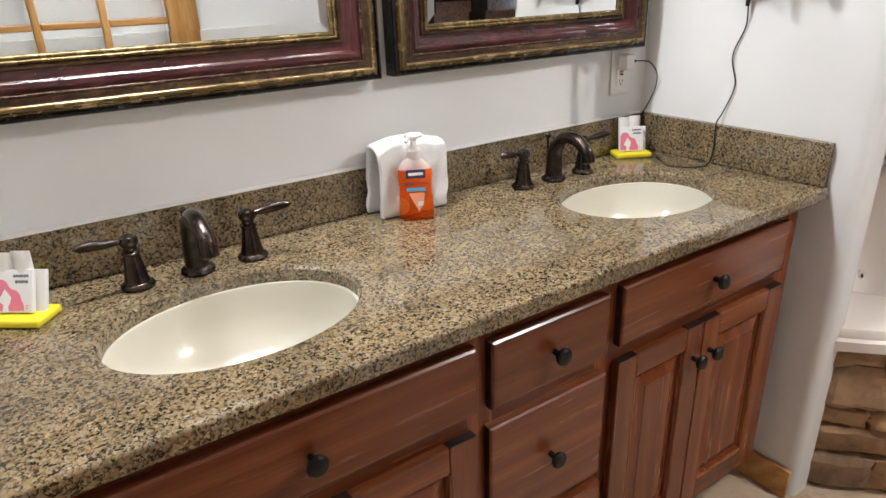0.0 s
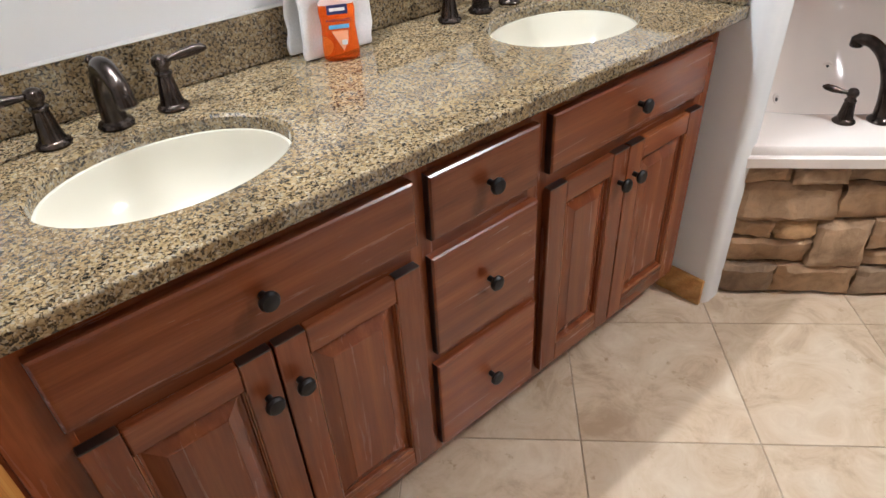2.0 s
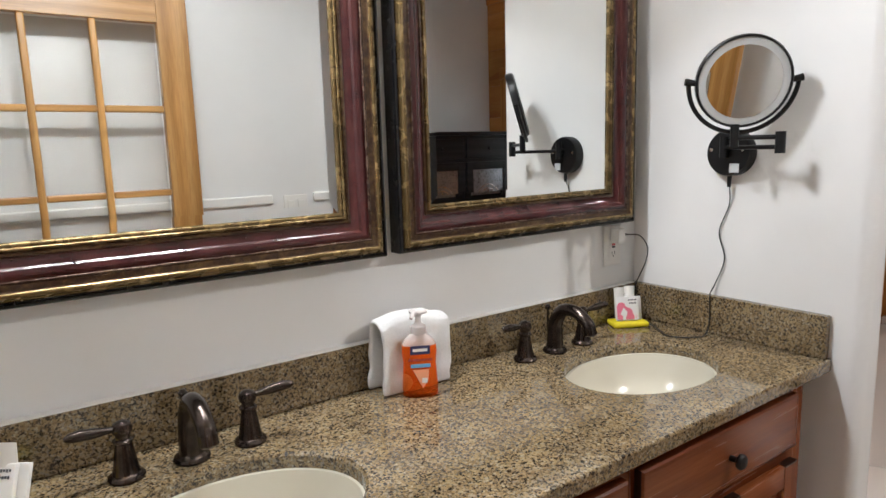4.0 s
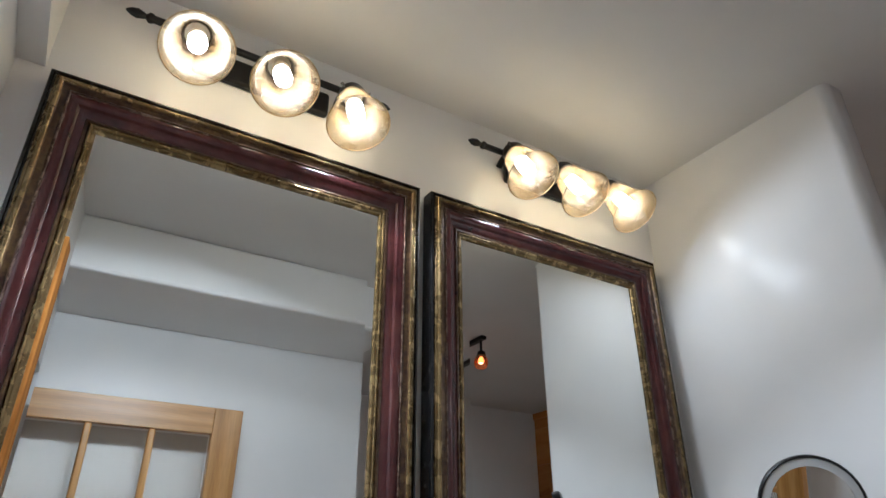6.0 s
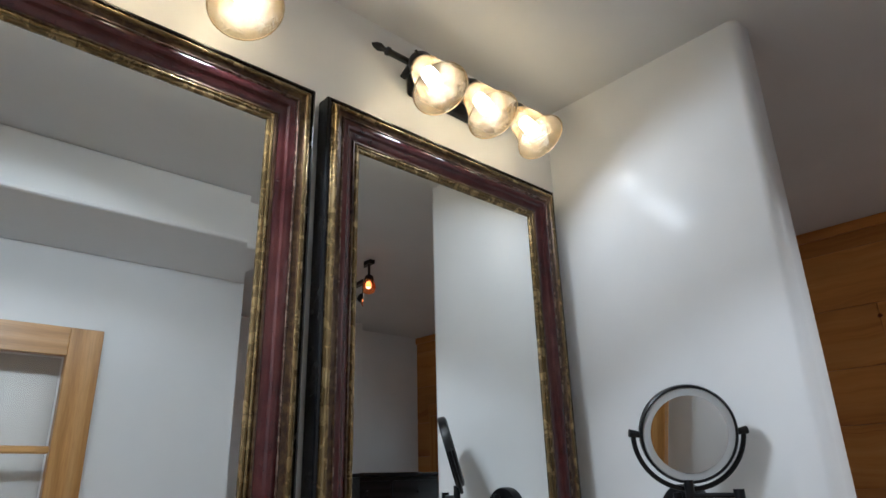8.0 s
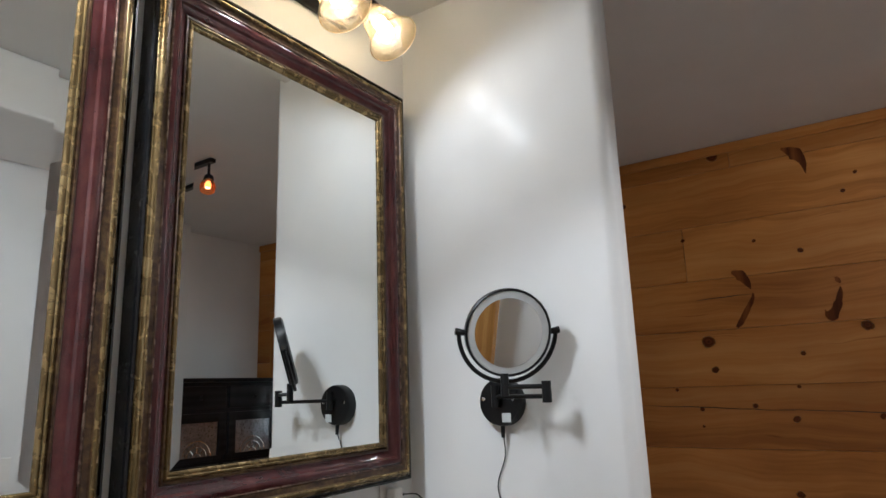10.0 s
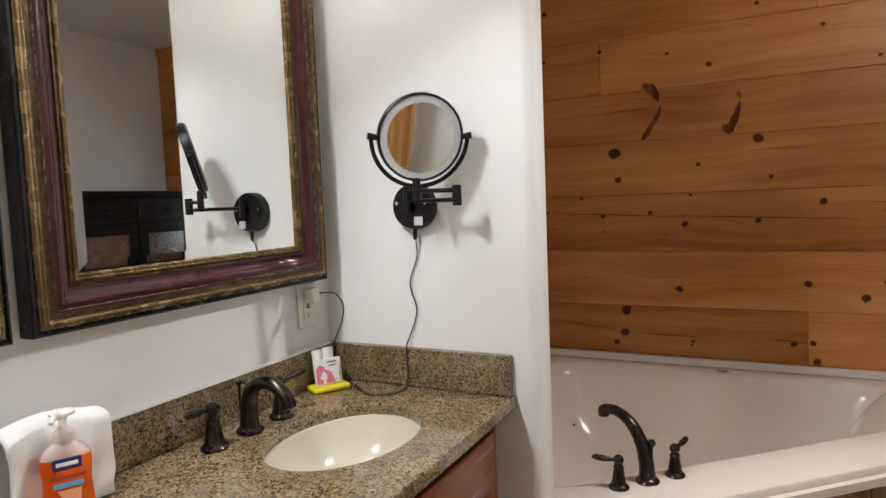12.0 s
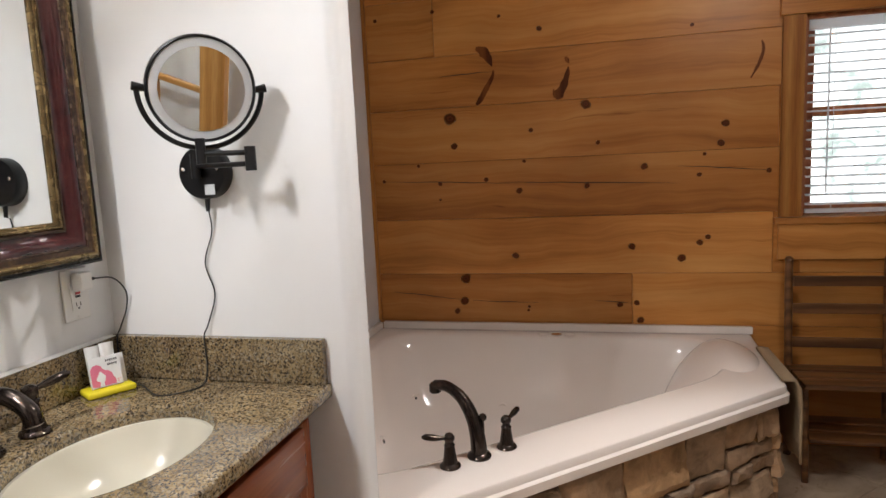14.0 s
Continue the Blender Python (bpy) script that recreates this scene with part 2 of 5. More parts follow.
FRAME_BLACK = gilt("frame_black", (0.004, 0.004, 0.005), (0.007, 0.007, 0.008), (0.018, 0.015, 0.013), 0.1, 0.22)
FRAME_GOLD = gilt("frame_gold", (0.125, 0.083, 0.033), (0.19, 0.128, 0.053), (0.28, 0.2, 0.095), 0.65, 0.24, 34, 0.03, 0.15)
FRAME_ANTIQUE = gilt("frame_antique", (0.03, 0.012, 0.007), (0.075, 0.038, 0.018), (0.16, 0.1, 0.042), 0.35, 0.3, 70, 0.05, 0.12)
GILT_RIM = mat("gilt_rim", 0.3, 0.2, (0.55, 0.42, 0.24))
FRAME_SLIP = gilt("frame_fillet", (0.05, 0.02, 0.016), (0.12, 0.07, 0.05), (0.2, 0.14, 0.1), 0.5, 0.24, 60, 0.03)
FRAME_RED = gilt("frame_oxblood", (0.03, 0.0066, 0.007), (0.056, 0.012, 0.0125), (0.09, 0.025, 0.022), 0.05, 0.16, 26, 0.02)


def glow(name, color, strength):
    m = bpy.data.materials.new(name)
    m.use_nodes = True
    n = m.node_tree
    n.nodes.clear()
    e, o = n.nodes.new("ShaderNodeEmission"), n.nodes.new("ShaderNodeOutputMaterial")
    e.inputs[0].default_value, e.inputs[1].default_value = (*color, 1), strength
    n.links.new(e.outputs[0], o.inputs[0])
    return m


BULB_GLOW = glow("bulb_glow", (1.0, 0.96, 0.9), BULB)
SPOT_GLOW = glow("spot_glow", (1.0, 0.5, 0.25), 6.0)


def shade_glass():
    m = bpy.data.materials.new("amber_frosted_glass")
    m.use_nodes = True
    n = m.node_tree
    p = n.nodes["Principled BSDF"]
    v = coords(m)
    c = ramp(m, noise_tex(m, v, 28, 5, 0.6, 1.0), [(0.36, (0.4, 0.25, 0.09)), (0.6, (0.56, 0.48, 0.36))])
    p.inputs["Roughness"].default_value = 0.25
    link(m, c, p.inputs["Base Color"])
    tr, tp = n.nodes.new("ShaderNodeBsdfTranslucent"), n.nodes.new("ShaderNodeBsdfTransparent")
    link(m, c, tr.inputs[0])
    tp.inputs[0].default_value = (1.0, 0.92, 0.76, 1)
    m1, m2 = n.nodes.new("ShaderNodeMixShader"), n.nodes.new("ShaderNodeMixShader")
    m1.inputs[0].default_value, m2.inputs[0].default_value = 0.5, 0.6
    link(m, p.outputs[0], m1.inputs[1])
    link(m, tr.outputs[0], m1.inputs[2])
    link(m, m1.outputs[0], m2.inputs[1])
    link(m, tp.outputs[0], m2.inputs[2])
    link(m, m2.outputs[0], n.nodes["Material Output"].inputs[0])
    return m


SHADE = shade_glass()
AMBER = mat("amber_glass", 0.1, 0, (1.0, 0.45, 0.2), Transmission_Weight=0.9, IOR=1.1)


def knot_wood():
    """Dark heart and ring that fade into the plank."""
    m = mat("pine_knot", 0.5, Specular_IOR_Level=0.15)
    v = coords(m)
    ln = node(m, "ShaderNodeVectorMath", operation="LENGTH")
    link(m, v, ln.inputs[0])
    n2 = noise_tex(m, coords(m, (1, 1, 1), True), 1.6, 3)
    ad = node(m, "ShaderNodeMath", operation="MULTIPLY_ADD")
    link(m, n2, ad.inputs[0])
    ad.inputs[1].default_value = 0.5
    link(m, ln.outputs["Value"], ad.inputs[2])
    set_color(m, ramp(m, ad.outputs[0], [(0.3, (0.045, 0.012, 0.005)), (0.48, (0.15, 0.04, 0.012)), (0.66, (0.06, 0.016, 0.005)), (0.95, (0.25, 0.08, 0.016))]))
    fade = ramp(m, ad.outputs[0], [(0.8, (1, 1, 1)), (1.2, (0, 0, 0))])
    link(m, fade, shader(m).inputs["Alpha"])
    return m


KNOT = knot_wood()
SCAR = wood("branch_scar", (0.075, 0.021, 0.007), (0.16, 0.048, 0.014), (0.25, 0.085, 0.024), "z", 0.5, gloss=0.15)
DOOR_GLASS = mat("door_glass", 0.0, 0, (0.8, 0.79, 0.76), Transmission_Weight=1.0, IOR=1.3)
GLASS = mat("clear_glass", 0.0, 0, (0.97, 0.98, 0.97), Transmission_Weight=1.0, IOR=1.3)
ORANGE = mat("orange_soap", 0.04, 0, (1.0, 0.19, 0.02), Transmission_Weight=0.7, IOR=1.2)
CLEAR = mat("clear_plastic", 0.15, 0, (0.95, 0.9, 0.88), Transmission_Weight=0.6, IOR=1.1)


def terry(name, color):
    m = mat(name, 0.95, 0, color)
    v = coords(m)
    a = noise_tex(m, v, 420, 4, 0.7)
    set_color(m, ramp(m, a, [(0.3, tuple(k * 0.82 for k in color)), (0.6, color)]))
    bump(m, a, 0.8, 0.004)
    return m


TERRY = terry("white_terry", (0.84, 0.83, 0.82))
TAN_TERRY = terry("tan_terry", (0.42, 0.3, 0.18))
CARD = mat("white_card", 0.5, 0, (0.82, 0.81, 0.8))
PINK = mat("pink_print", 0.5, 0, (0.78, 0.2, 0.3))
YELLOW = mat("yellow_wrapper", 0.25, 0, (0.85, 0.72, 0.03))
INK = mat("grey_ink", 0.5, 0, (0.09, 0.09, 0.1))
PEACH = mat("peach_print", 0.35, 0, (0.9, 0.42, 0.24))
NAVY = mat("navy_print", 0.35, 0, (0.02, 0.03, 0.12))
SKYBLUE = mat("blue_print", 0.35, 0, (0.12, 0.42, 0.72))


def blind_vinyl():
    m = mat("white_blind", 0.4, 0, (0.85, 0.85, 0.85))
    t, s = node(m, "ShaderNodeBsdfTranslucent"), node(m, "ShaderNodeMixShader")
    t.inputs[0].default_value, s.inputs[0].default_value = (0.95, 0.95, 0.97, 1), 0.7
    link(m, shader(m).outputs[0], s.inputs[1])
    link(m, t.outputs[0], s.inputs[2])
    link(m, s.outputs[0], m.node_tree.nodes["Material Output"].inputs[0])
    return m


BLIND = blind_vinyl()
SASH = wood("red_pine_sash", (0.36, 0.11, 0.035), (0.46, 0.16, 0.055), (0.52, 0.2, 0.08), "z", 0.4)
TIN = gilt("pierced_tin", (0.16, 0.16, 0.18), (0.3, 0.3, 0.33), (0.42, 0.42, 0.45), 0.9, 0.28)

# ---- mesh helpers ----


def finish(bm, smooth=False, angle=35):
    bmesh.ops.recalc_face_normals(bm, faces=bm.faces)
    if smooth:
        for f in bm.faces:
            f.smooth = True
        for e in bm.edges:
            if len(e.link_faces) == 2 and e.calc_face_angle(0) > radians(angle):
                e.smooth = False


def part(name, bm, material, parent=None, label="", smooth=False, angle=35, kind=""):
    finish(bm, smooth, angle)
    me = bpy.data.meshes.new(name)
    bm.to_mesh(me)
    bm.free()
    me.materials.append(material)
    ob = new(name, me)
    if parent:
        ob.parent = parent
    return tagged(ob, label, kind=kind)


def thing(name, label, category, at=(0, 0, 0), group="", turn=0.0, kind=""):
    ob = new(name)
    ob.empty_display_size = 0.05
    ob.matrix_basis = pose(*at, 0, 0, turn)
    return tagged(ob, label, category, group, kind)


def cube(bm, x0, x1, y0, y1, z0, z1, bevel=0.0, segments=2):
    r = bmesh.ops.create_cube(bm, size=1)
    vs = r["verts"]
    for v in vs:
        v.co = ((x0 + x1) / 2 + v.co.x * (x1 - x0), (y0 + y1) / 2 + v.co.y * (y1 - y0), (z0 + z1) / 2 + v.co.z * (z1 - z0))
    if bevel:
        es = list({e for v in vs for e in v.link_edges})
        bmesh.ops.bevel(bm, geom=es, offset=bevel, segments=segments, profile=0.5, affect="EDGES")
    return bm


def block(x0, x1, y0, y1, z0, z1, bevel=0.0, segments=2):
    return cube(bmesh.new(), x0, x1, y0, y1, z0, z1, bevel, segments)


def lathe(profile, segs=24, bm=None, m=None, cap=True):
    """Turn (radius, height) pairs round z."""
    bm = bm or bmesh.new()
    m = m or Matrix()
    rings = []
    for r, z in profile:
        rings.append([bm.verts.new(m @ Vector((r * math.cos(2 * math.pi * k / segs), r * math.sin(2 * math.pi * k / segs), z))) for k in range(segs)])
    for a, b in zip(rings, rings[1:]):
        for k in range(segs):
            bm.faces.new((a[k], a[(k + 1) % segs], b[(k + 1) % segs], b[k]))
    if cap:
        for ring in (rings[0], rings[-1]):
            bm.faces.new(ring)
    return bm


def tube(points, radii, segs=12, bm=None, cap=True, flat=1.0):
    """A round tube through points; radii: one or one for each."""
    bm = bm or bmesh.new()
    pts = [Vector(p) for p in points]
    if not isinstance(radii, (list, tuple)):
        radii = [radii] * len(pts)
    rings, side = [], None
    for k, p in enumerate(pts):
        d = (pts[min(k + 1, len(pts) - 1)] - pts[max(k - 1, 0)]).normalized()
        if side is None:
            side = d.orthogonal().normalized()
        side = (side - d * side.dot(d)).normalized()
        up = d.cross(side)
        rings.append([bm.verts.new(p + radii[k] * (math.cos(2 * math.pi * j / segs) * side + flat * math.sin(2 * math.pi * j / segs) * up)) for j in range(segs)])
    for a, b in zip(rings, rings[1:]):
        for j in range(segs):
            bm.faces.new((a[j], a[(j + 1) % segs], b[(j + 1) % segs], b[j]))
    if cap:
        for ring in (rings[0], rings[-1]):
            bm.faces.new(ring)
    return bm


def spline(points, steps=8):
    """Catmull-Rom through points."""
    p = [Vector(q) for q in points]
    p = [p[0] * 2 - p[1]] + p + [p[-1] * 2 - p[-2]]
    out = []
    for a, b, c, d in zip(p, p[1:], p[2:], p[3:]):
        for k in range(steps):
            t = k / steps
            out.append(0.5 * (2 * b + (c - a) * t + (2 * a - 5 * b + 4 * c - d) * t * t + (3 * b - a - 3 * c + d) * t ** 3))
    return out + [p[-2]]


def prism(outline, z0, z1, bevel=0.0, segments=2):
    """An upright block over a plan outline."""
    bm = bmesh.new()
    lo = [bm.verts.new((x, y, z0)) for x, y in outline]
    hi = [bm.verts.new((x, y, z1)) for x, y in outline]
    n = len(lo)
    bm.faces.new(lo[::-1])
    bm.faces.new(hi)
    for k in range(n):
        bm.faces.new((lo[k], lo[(k + 1) % n], hi[(k + 1) % n], hi[k]))
    if bevel:
        es = [e for e in bm.edges if all(v in hi for v in e.verts)]
        bmesh.ops.bevel(bm, geom=es, offset=bevel, segments=segments, profile=0.5, affect="EDGES")
    return bm


def slab(name, bm, material, label, category):
    return tagged(part(name, bm, material), label, category, kind="structure")


H = 2.525       # ceiling
XE = 1.82       # face of the pine wall
YS = -2.85      # far south wall
YO = -1.68      # wall opposite the vanity
XO = -0.155     # its free end
XW = -1.71      # west wall

# ---- structure ----
slab("wall_north", block(-1.83, 1.96, 0, 0.12, 0, H), WALL, "smooth off-white painted wall behind the vanity and tub", "wall")
slab("ceiling", block(-3.1, 1.96, -2.97, 0.12, H, H + 0.1), CEIL, "flat grey-white painted ceiling", "ceiling")
slab("wall_south", block(-0.275, 1.96, YS - 0.12, YS, 0, H), WALL, "off-white painted wall behind the black cabinet", "wall")
slab("wall_opposite", block(-1.83, XO, YO - 0.12, YO, 0, H), WALL, "off-white painted wall opposite the vanity", "wall")
slab("wall_return", block(XO - 0.12, XO, YS, YO - 0.12, 0, H), WALL, "off-white painted return wall", "wall")
slab("wall_west", block(XW - 0.12, XW, -0.66, 0, 0, H), WALL, "off-white painted wall beside the vanity", "wall")
slab("wall_west_header", block(XW - 0.12, XW, YO, -0.66, 2.08, H), WALL, "off-white painted wall above the doorway", "wall")
slab("wall_hall_west", block(-3.1, -2.98, YO - 0.12, 0.12, 0, H), WALL, "off-white painted hall wall", "wall")
slab("wall_hall_north", block(-2.98, -1.83, 0, 0.12, 0, H), WALL, "off-white painted hall wall", "wall")
slab("wall_hall_south", block(-2.98, -1.83, YO - 0.12, YO, 0, H), WALL, "off-white painted hall wall", "wall")
slab("soffit", block(XW, XO, YO, -1.17, 2.32, H, 0.012), WALL, "off-white boxed soffit under the ceiling", "soffit")
slab("soffit_west", block(XW, -1.662, YO + 0.51, 0, 2.25, H), WALL, "narrow boxed beam along the wall", "soffit")


def partition():
    """A thin wall with a rounded free end."""
    x0, x1, y1, r = 0.0, 0.1, -0.617, 0.03
    plan = [(x0, 0), (x1, 0)]
    for k in range(7):
        a = math.pi / 2 * k / 6
        plan.append((x1 - r + r * math.cos(a), y1 + r - r * math.sin(a)))
    for k in range(7):
        a = math.pi / 2 * k / 6
        plan.append((x0 + r - r * math.sin(a), y1 + r - r * math.cos(a)))
    ob = part("wall_partition", prism(plan, 0, H), PATCHY, smooth=True, angle=40)
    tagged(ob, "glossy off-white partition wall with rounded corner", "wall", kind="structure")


partition()

# east wall shell with the window's opening
W_Y0, W_Y1, W_Z0, W_Z1 = -2.60, -1.98, 1.045, 1.90
bm = bmesh.new()
cube(bm, XE + 0.02, XE + 0.14, YS, W_Y0, 0, H)
cube(bm, XE + 0.02, XE + 0.14, W_Y1, 0, 0, H)
cube(bm, XE + 0.02, XE + 0.14, W_Y0, W_Y1, 0, W_Z0)
cube(bm, XE + 0.02, XE + 0.14, W_Y0, W_Y1, W_Z1, H)
pine_wall = slab("wall_east", bm, MORTAR, "knotty pine plank wall beside the tub", "wall")
floor = slab("floor", block(-3.1, 1.96, -2.97, 0.12, -0.1, -0.003), GROUT, "cream travertine tile floor laid diagonally", "floor")

# pine trims
slab("trim_ceiling", block(XE - 0.012, XE + 0.004, YS, 0, H - 0.05, H - 0.001, 0.003), PINE_Y, "narrow pine trim under the ceiling", "trim")
slab("trim_corner", block(XE - 0.014, XE + 0.004, -0.02, -0.001, 0.56, H - 0.05, 0.003), PINE_Z, "narrow pine corner trim", "trim")
slab("baseboard", block(XW, XO - 0.0, YO, YO + 0.015, 0, 0.12, 0.004), TRIM, "white baseboard", "baseboard")
slab("chair_rail", block(-1.7, -0.47, YO, YO + 0.022, 1.16, 1.20, 0.006), TRIM, "white painted chair rail", "trim")
slab("chair_rail_end", block(-0.27, XO - 0.01, YO, YO + 0.022, 1.16, 1.20, 0.006), TRIM, "white painted chair rail", "trim")
slab("baseboard_partition", block(-0.015, -0.001, -0.605, -0.445, 0, 0.09, 0.003), DOOR_X, "short pine baseboard at the partition", "baseboard")

slab("trim_wall_end", block(XO + 0.001, XO + 0.022, YO - 0.1, YO + 0.003, 0.0, 2.318, 0.002), WALNUT, "dark stained wooden trim at the wall end", "trim")

# doorway casing in the west wall
bm = bmesh.new()
cube(bm, XW + 0.001, -1.622, -0.75, -0.662, 0, 2.2, 0.004)
cube(bm, XW - 0.125, XW - 0.002, -0.68, -0.66, 0, 2.06)
slab("door_casing", bm, CASING, "pine door casing round the doorway", "casing")

# ---- vanity ----
C = 0.88            # top of the counter
FY = -0.513         # cabinet face
PY = -0.533         # fronts of doors and drawers
V0, V1 = -1.64, -0.045


def knob(parent, x, z):
    m = pose(x, PY, z, 90)
    bm = lathe([(0.006, 0.0), (0.006, 0.012), (0.0085, 0.015), (0.0155, 0.019), (0.0165, 0.024), (0.0135, 0.029), (0.004, 0.031)], 18, m=m)
    return part("knob", bm, IRON, parent, "round black iron knob", True)


def drawer_front(parent, x0, x1, z0, z1, kx=None, name="drawer"):
    bm = bmesh.new()
    cube(bm, x0, x1, PY, FY - 0.001, z0, z1)
    front = [e for e in bm.edges if all(abs(v.co.y - PY) < 1e-6 for v in e.verts)]
    bmesh.ops.bevel(bm, geom=front, offset=0.009, segments=3, profile=0.6, affect="EDGES")
    d = part(name, bm, CHERRY_X, parent)
    d.data.materials.append(END_GRAIN)
    for f in d.data.polygons:
        if abs(f.normal.x) > 0.8:
            f.material_index = 1
    knob(d, (x0 + x1) / 2 if kx is None else kx, (z0 + z1) / 2)
    return d


def panel_door(parent, x0, x1, z0, z1, kx, kz):
    s = 0.055
    d = part("door", block(x0, x0 + s, PY, FY - 0.001, z0, z1, 0.003), CHERRY_Z, parent)
    part("stile", block(x1 - s, x1, PY, FY - 0.001, z0, z1, 0.003), CHERRY_Z, d)
    for e0 in (x0, x1 - s):
        part("end_grain", block(e0 + 0.001, e0 + s - 0.001, PY - 0.0004, FY - 0.002, z1 - 0.004, z1 + 0.0006, 0.0015), END_GRAIN, d, "dark stained end grain")
    part("rail", block(x0 + s, x1 - s, PY + 0.0004, FY - 0.001, z1 - s, z1, 0.004), CHERRY_X, d)
    part("rail", block(x0 + s, x1 - s, PY + 0.0004, FY - 0.001, z0, z0 + s, 0.002), CHERRY_X, d)
    # raised centre panel with a sloped field
    bm = bmesh.new()
    a0, a1, b0, b1 = x0 + s, x1 - s, z0 + s, z1 - s
    steps = [(0.0, PY + 0.003), (0.003, PY + 0.0075), (0.005, PY + 0.0075), (0.0065, PY + 0.0135), (0.010, PY + 0.0135), (0.036, PY + 0.005), (0.038, PY + 0.0035)]
    loops = []
    for inset, y in steps:
        loops.append([bm.verts.new((x, y, z)) for x, z in ((a0 + inset, b0 + inset), (a1 - inset, b0 + inset), (a1 - inset, b1 - inset), (a0 + inset, b1 - inset))])
    for p, q in zip(loops, loops[1:]):
        for k in range(4):
            bm.faces.new((p[k], p[(k + 1) % 4], q[(k + 1) % 4], q[k]))
    bm.faces.new(loops[-1])
    part("panel", bm, CHERRY_Z, d, "raised cherry panel")
    for e0 in (a0 + 0.0002, a1 - 0.0016):
        part("worn_edge", block(e0, e0 + 0.0014, PY + 0.0006, PY + 0.006, b0 + 0.002, b1 - 0.002), CHERRY_WORN, d, "rubbed lighter moulding edge")
    part("worn_edge", block(a0 + 0.002, a1 - 0.002, PY + 0.0006, PY + 0.006, b0 + 0.0002, b0 + 0.0016), CHERRY_WORN, d, "rubbed lighter moulding edge")
    knob(d, kx, kz)
    return d


vanity = thing("vanity_cabinet", "cherry-stained wooden double vanity cabinet with panel doors", "cabinet", (0, 0, 0))
part("side", block(V0, V0 + 0.018, FY + 0.021, -0.001, 0.1, 0.848), CHERRY_Z, vanity)
part("side", block(V1 - 0.018, V1, FY + 0.021, -0.001, 0.1, 0.848), CHERRY_Z, vanity)
part("bottom", block(V0 + 0.018, V1 - 0.018, FY + 0.021, -0.001, 0.1, 0.118), CHERRY_X, vanity)
part("back", block(V0 + 0.018, V1 - 0.018, -0.012, -0.001, 0.118, 0.848), CHERRY_X, vanity)
part("filler", block(XW + 0.002, V0 - 0.001, FY + 0.006, FY + 0.024, 0.1, 0.848), CHERRY_Z, vanity)
part("toe_kick", block(V0 + 0.01, V1 - 0.01, FY + 0.07, FY + 0.085, 0.001, 0.099), CHERRY_X, vanity)
# face frame: uprights and rails
for a, b in ((V0, -1.565), (-1.01, -0.96), (-0.71, -0.655), (-0.105, V1)):
    part("stile", block(a, b, FY, FY + 0.02, 0.1, 0.848, 0.001), CHERRY_Z, vanity)
for a, b in ((-1.565, -1.01), (-0.96, -0.71), (-0.655, -0.105)):
    part("rail", block(a, b, FY + 0.0005, FY + 0.02, 0.80, 0.848), CHERRY_X, vanity)
    part("rail", block(a, b, FY + 0.0005, FY + 0.02, 0.1, 0.15), CHERRY_X, vanity)
    part("rail", block(a, b, FY + 0.0005, FY + 0.02, 0.635, 0.705), CHERRY_X, vanity)
part("rail", block(-0.96, -0.71, FY + 0.0005, FY + 0.02, 0.37, 0.42), CHERRY_X, vanity)
drawer_front(vanity, -1.574, -1.003, 0.69, 0.815, name="false_front")
drawer_front(vanity, -0.664, -0.103, 0.69, 0.817, name="false_front")
drawer_front(vanity, -0.973, -0.70, 0.683, 0.813)
drawer_front(vanity, -0.978, -0.697, 0.41, 0.648)
drawer_front(vanity, -0.982, -0.69, 0.137, 0.38)
panel_door(vanity, -1.576, -1.296, 0.135, 0.652, -1.322, 0.562)
panel_door(vanity, -1.292, -1.006, 0.135, 0.652, -1.266, 0.562)
panel_door(vanity, -0.664, -0.396, 0.137, 0.656, -0.423, 0.575)
panel_door(vanity, -0.392, -0.095, 0.137, 0.656, -0.366, 0.575)

# counter with two oval sink holes
SINKS = [(-1.295, -0.303), (-0.362, -0.30)]
SA, SB = 0.198, 0.148
CX0, CX1, CY = -1.706, -0.004, -0.553


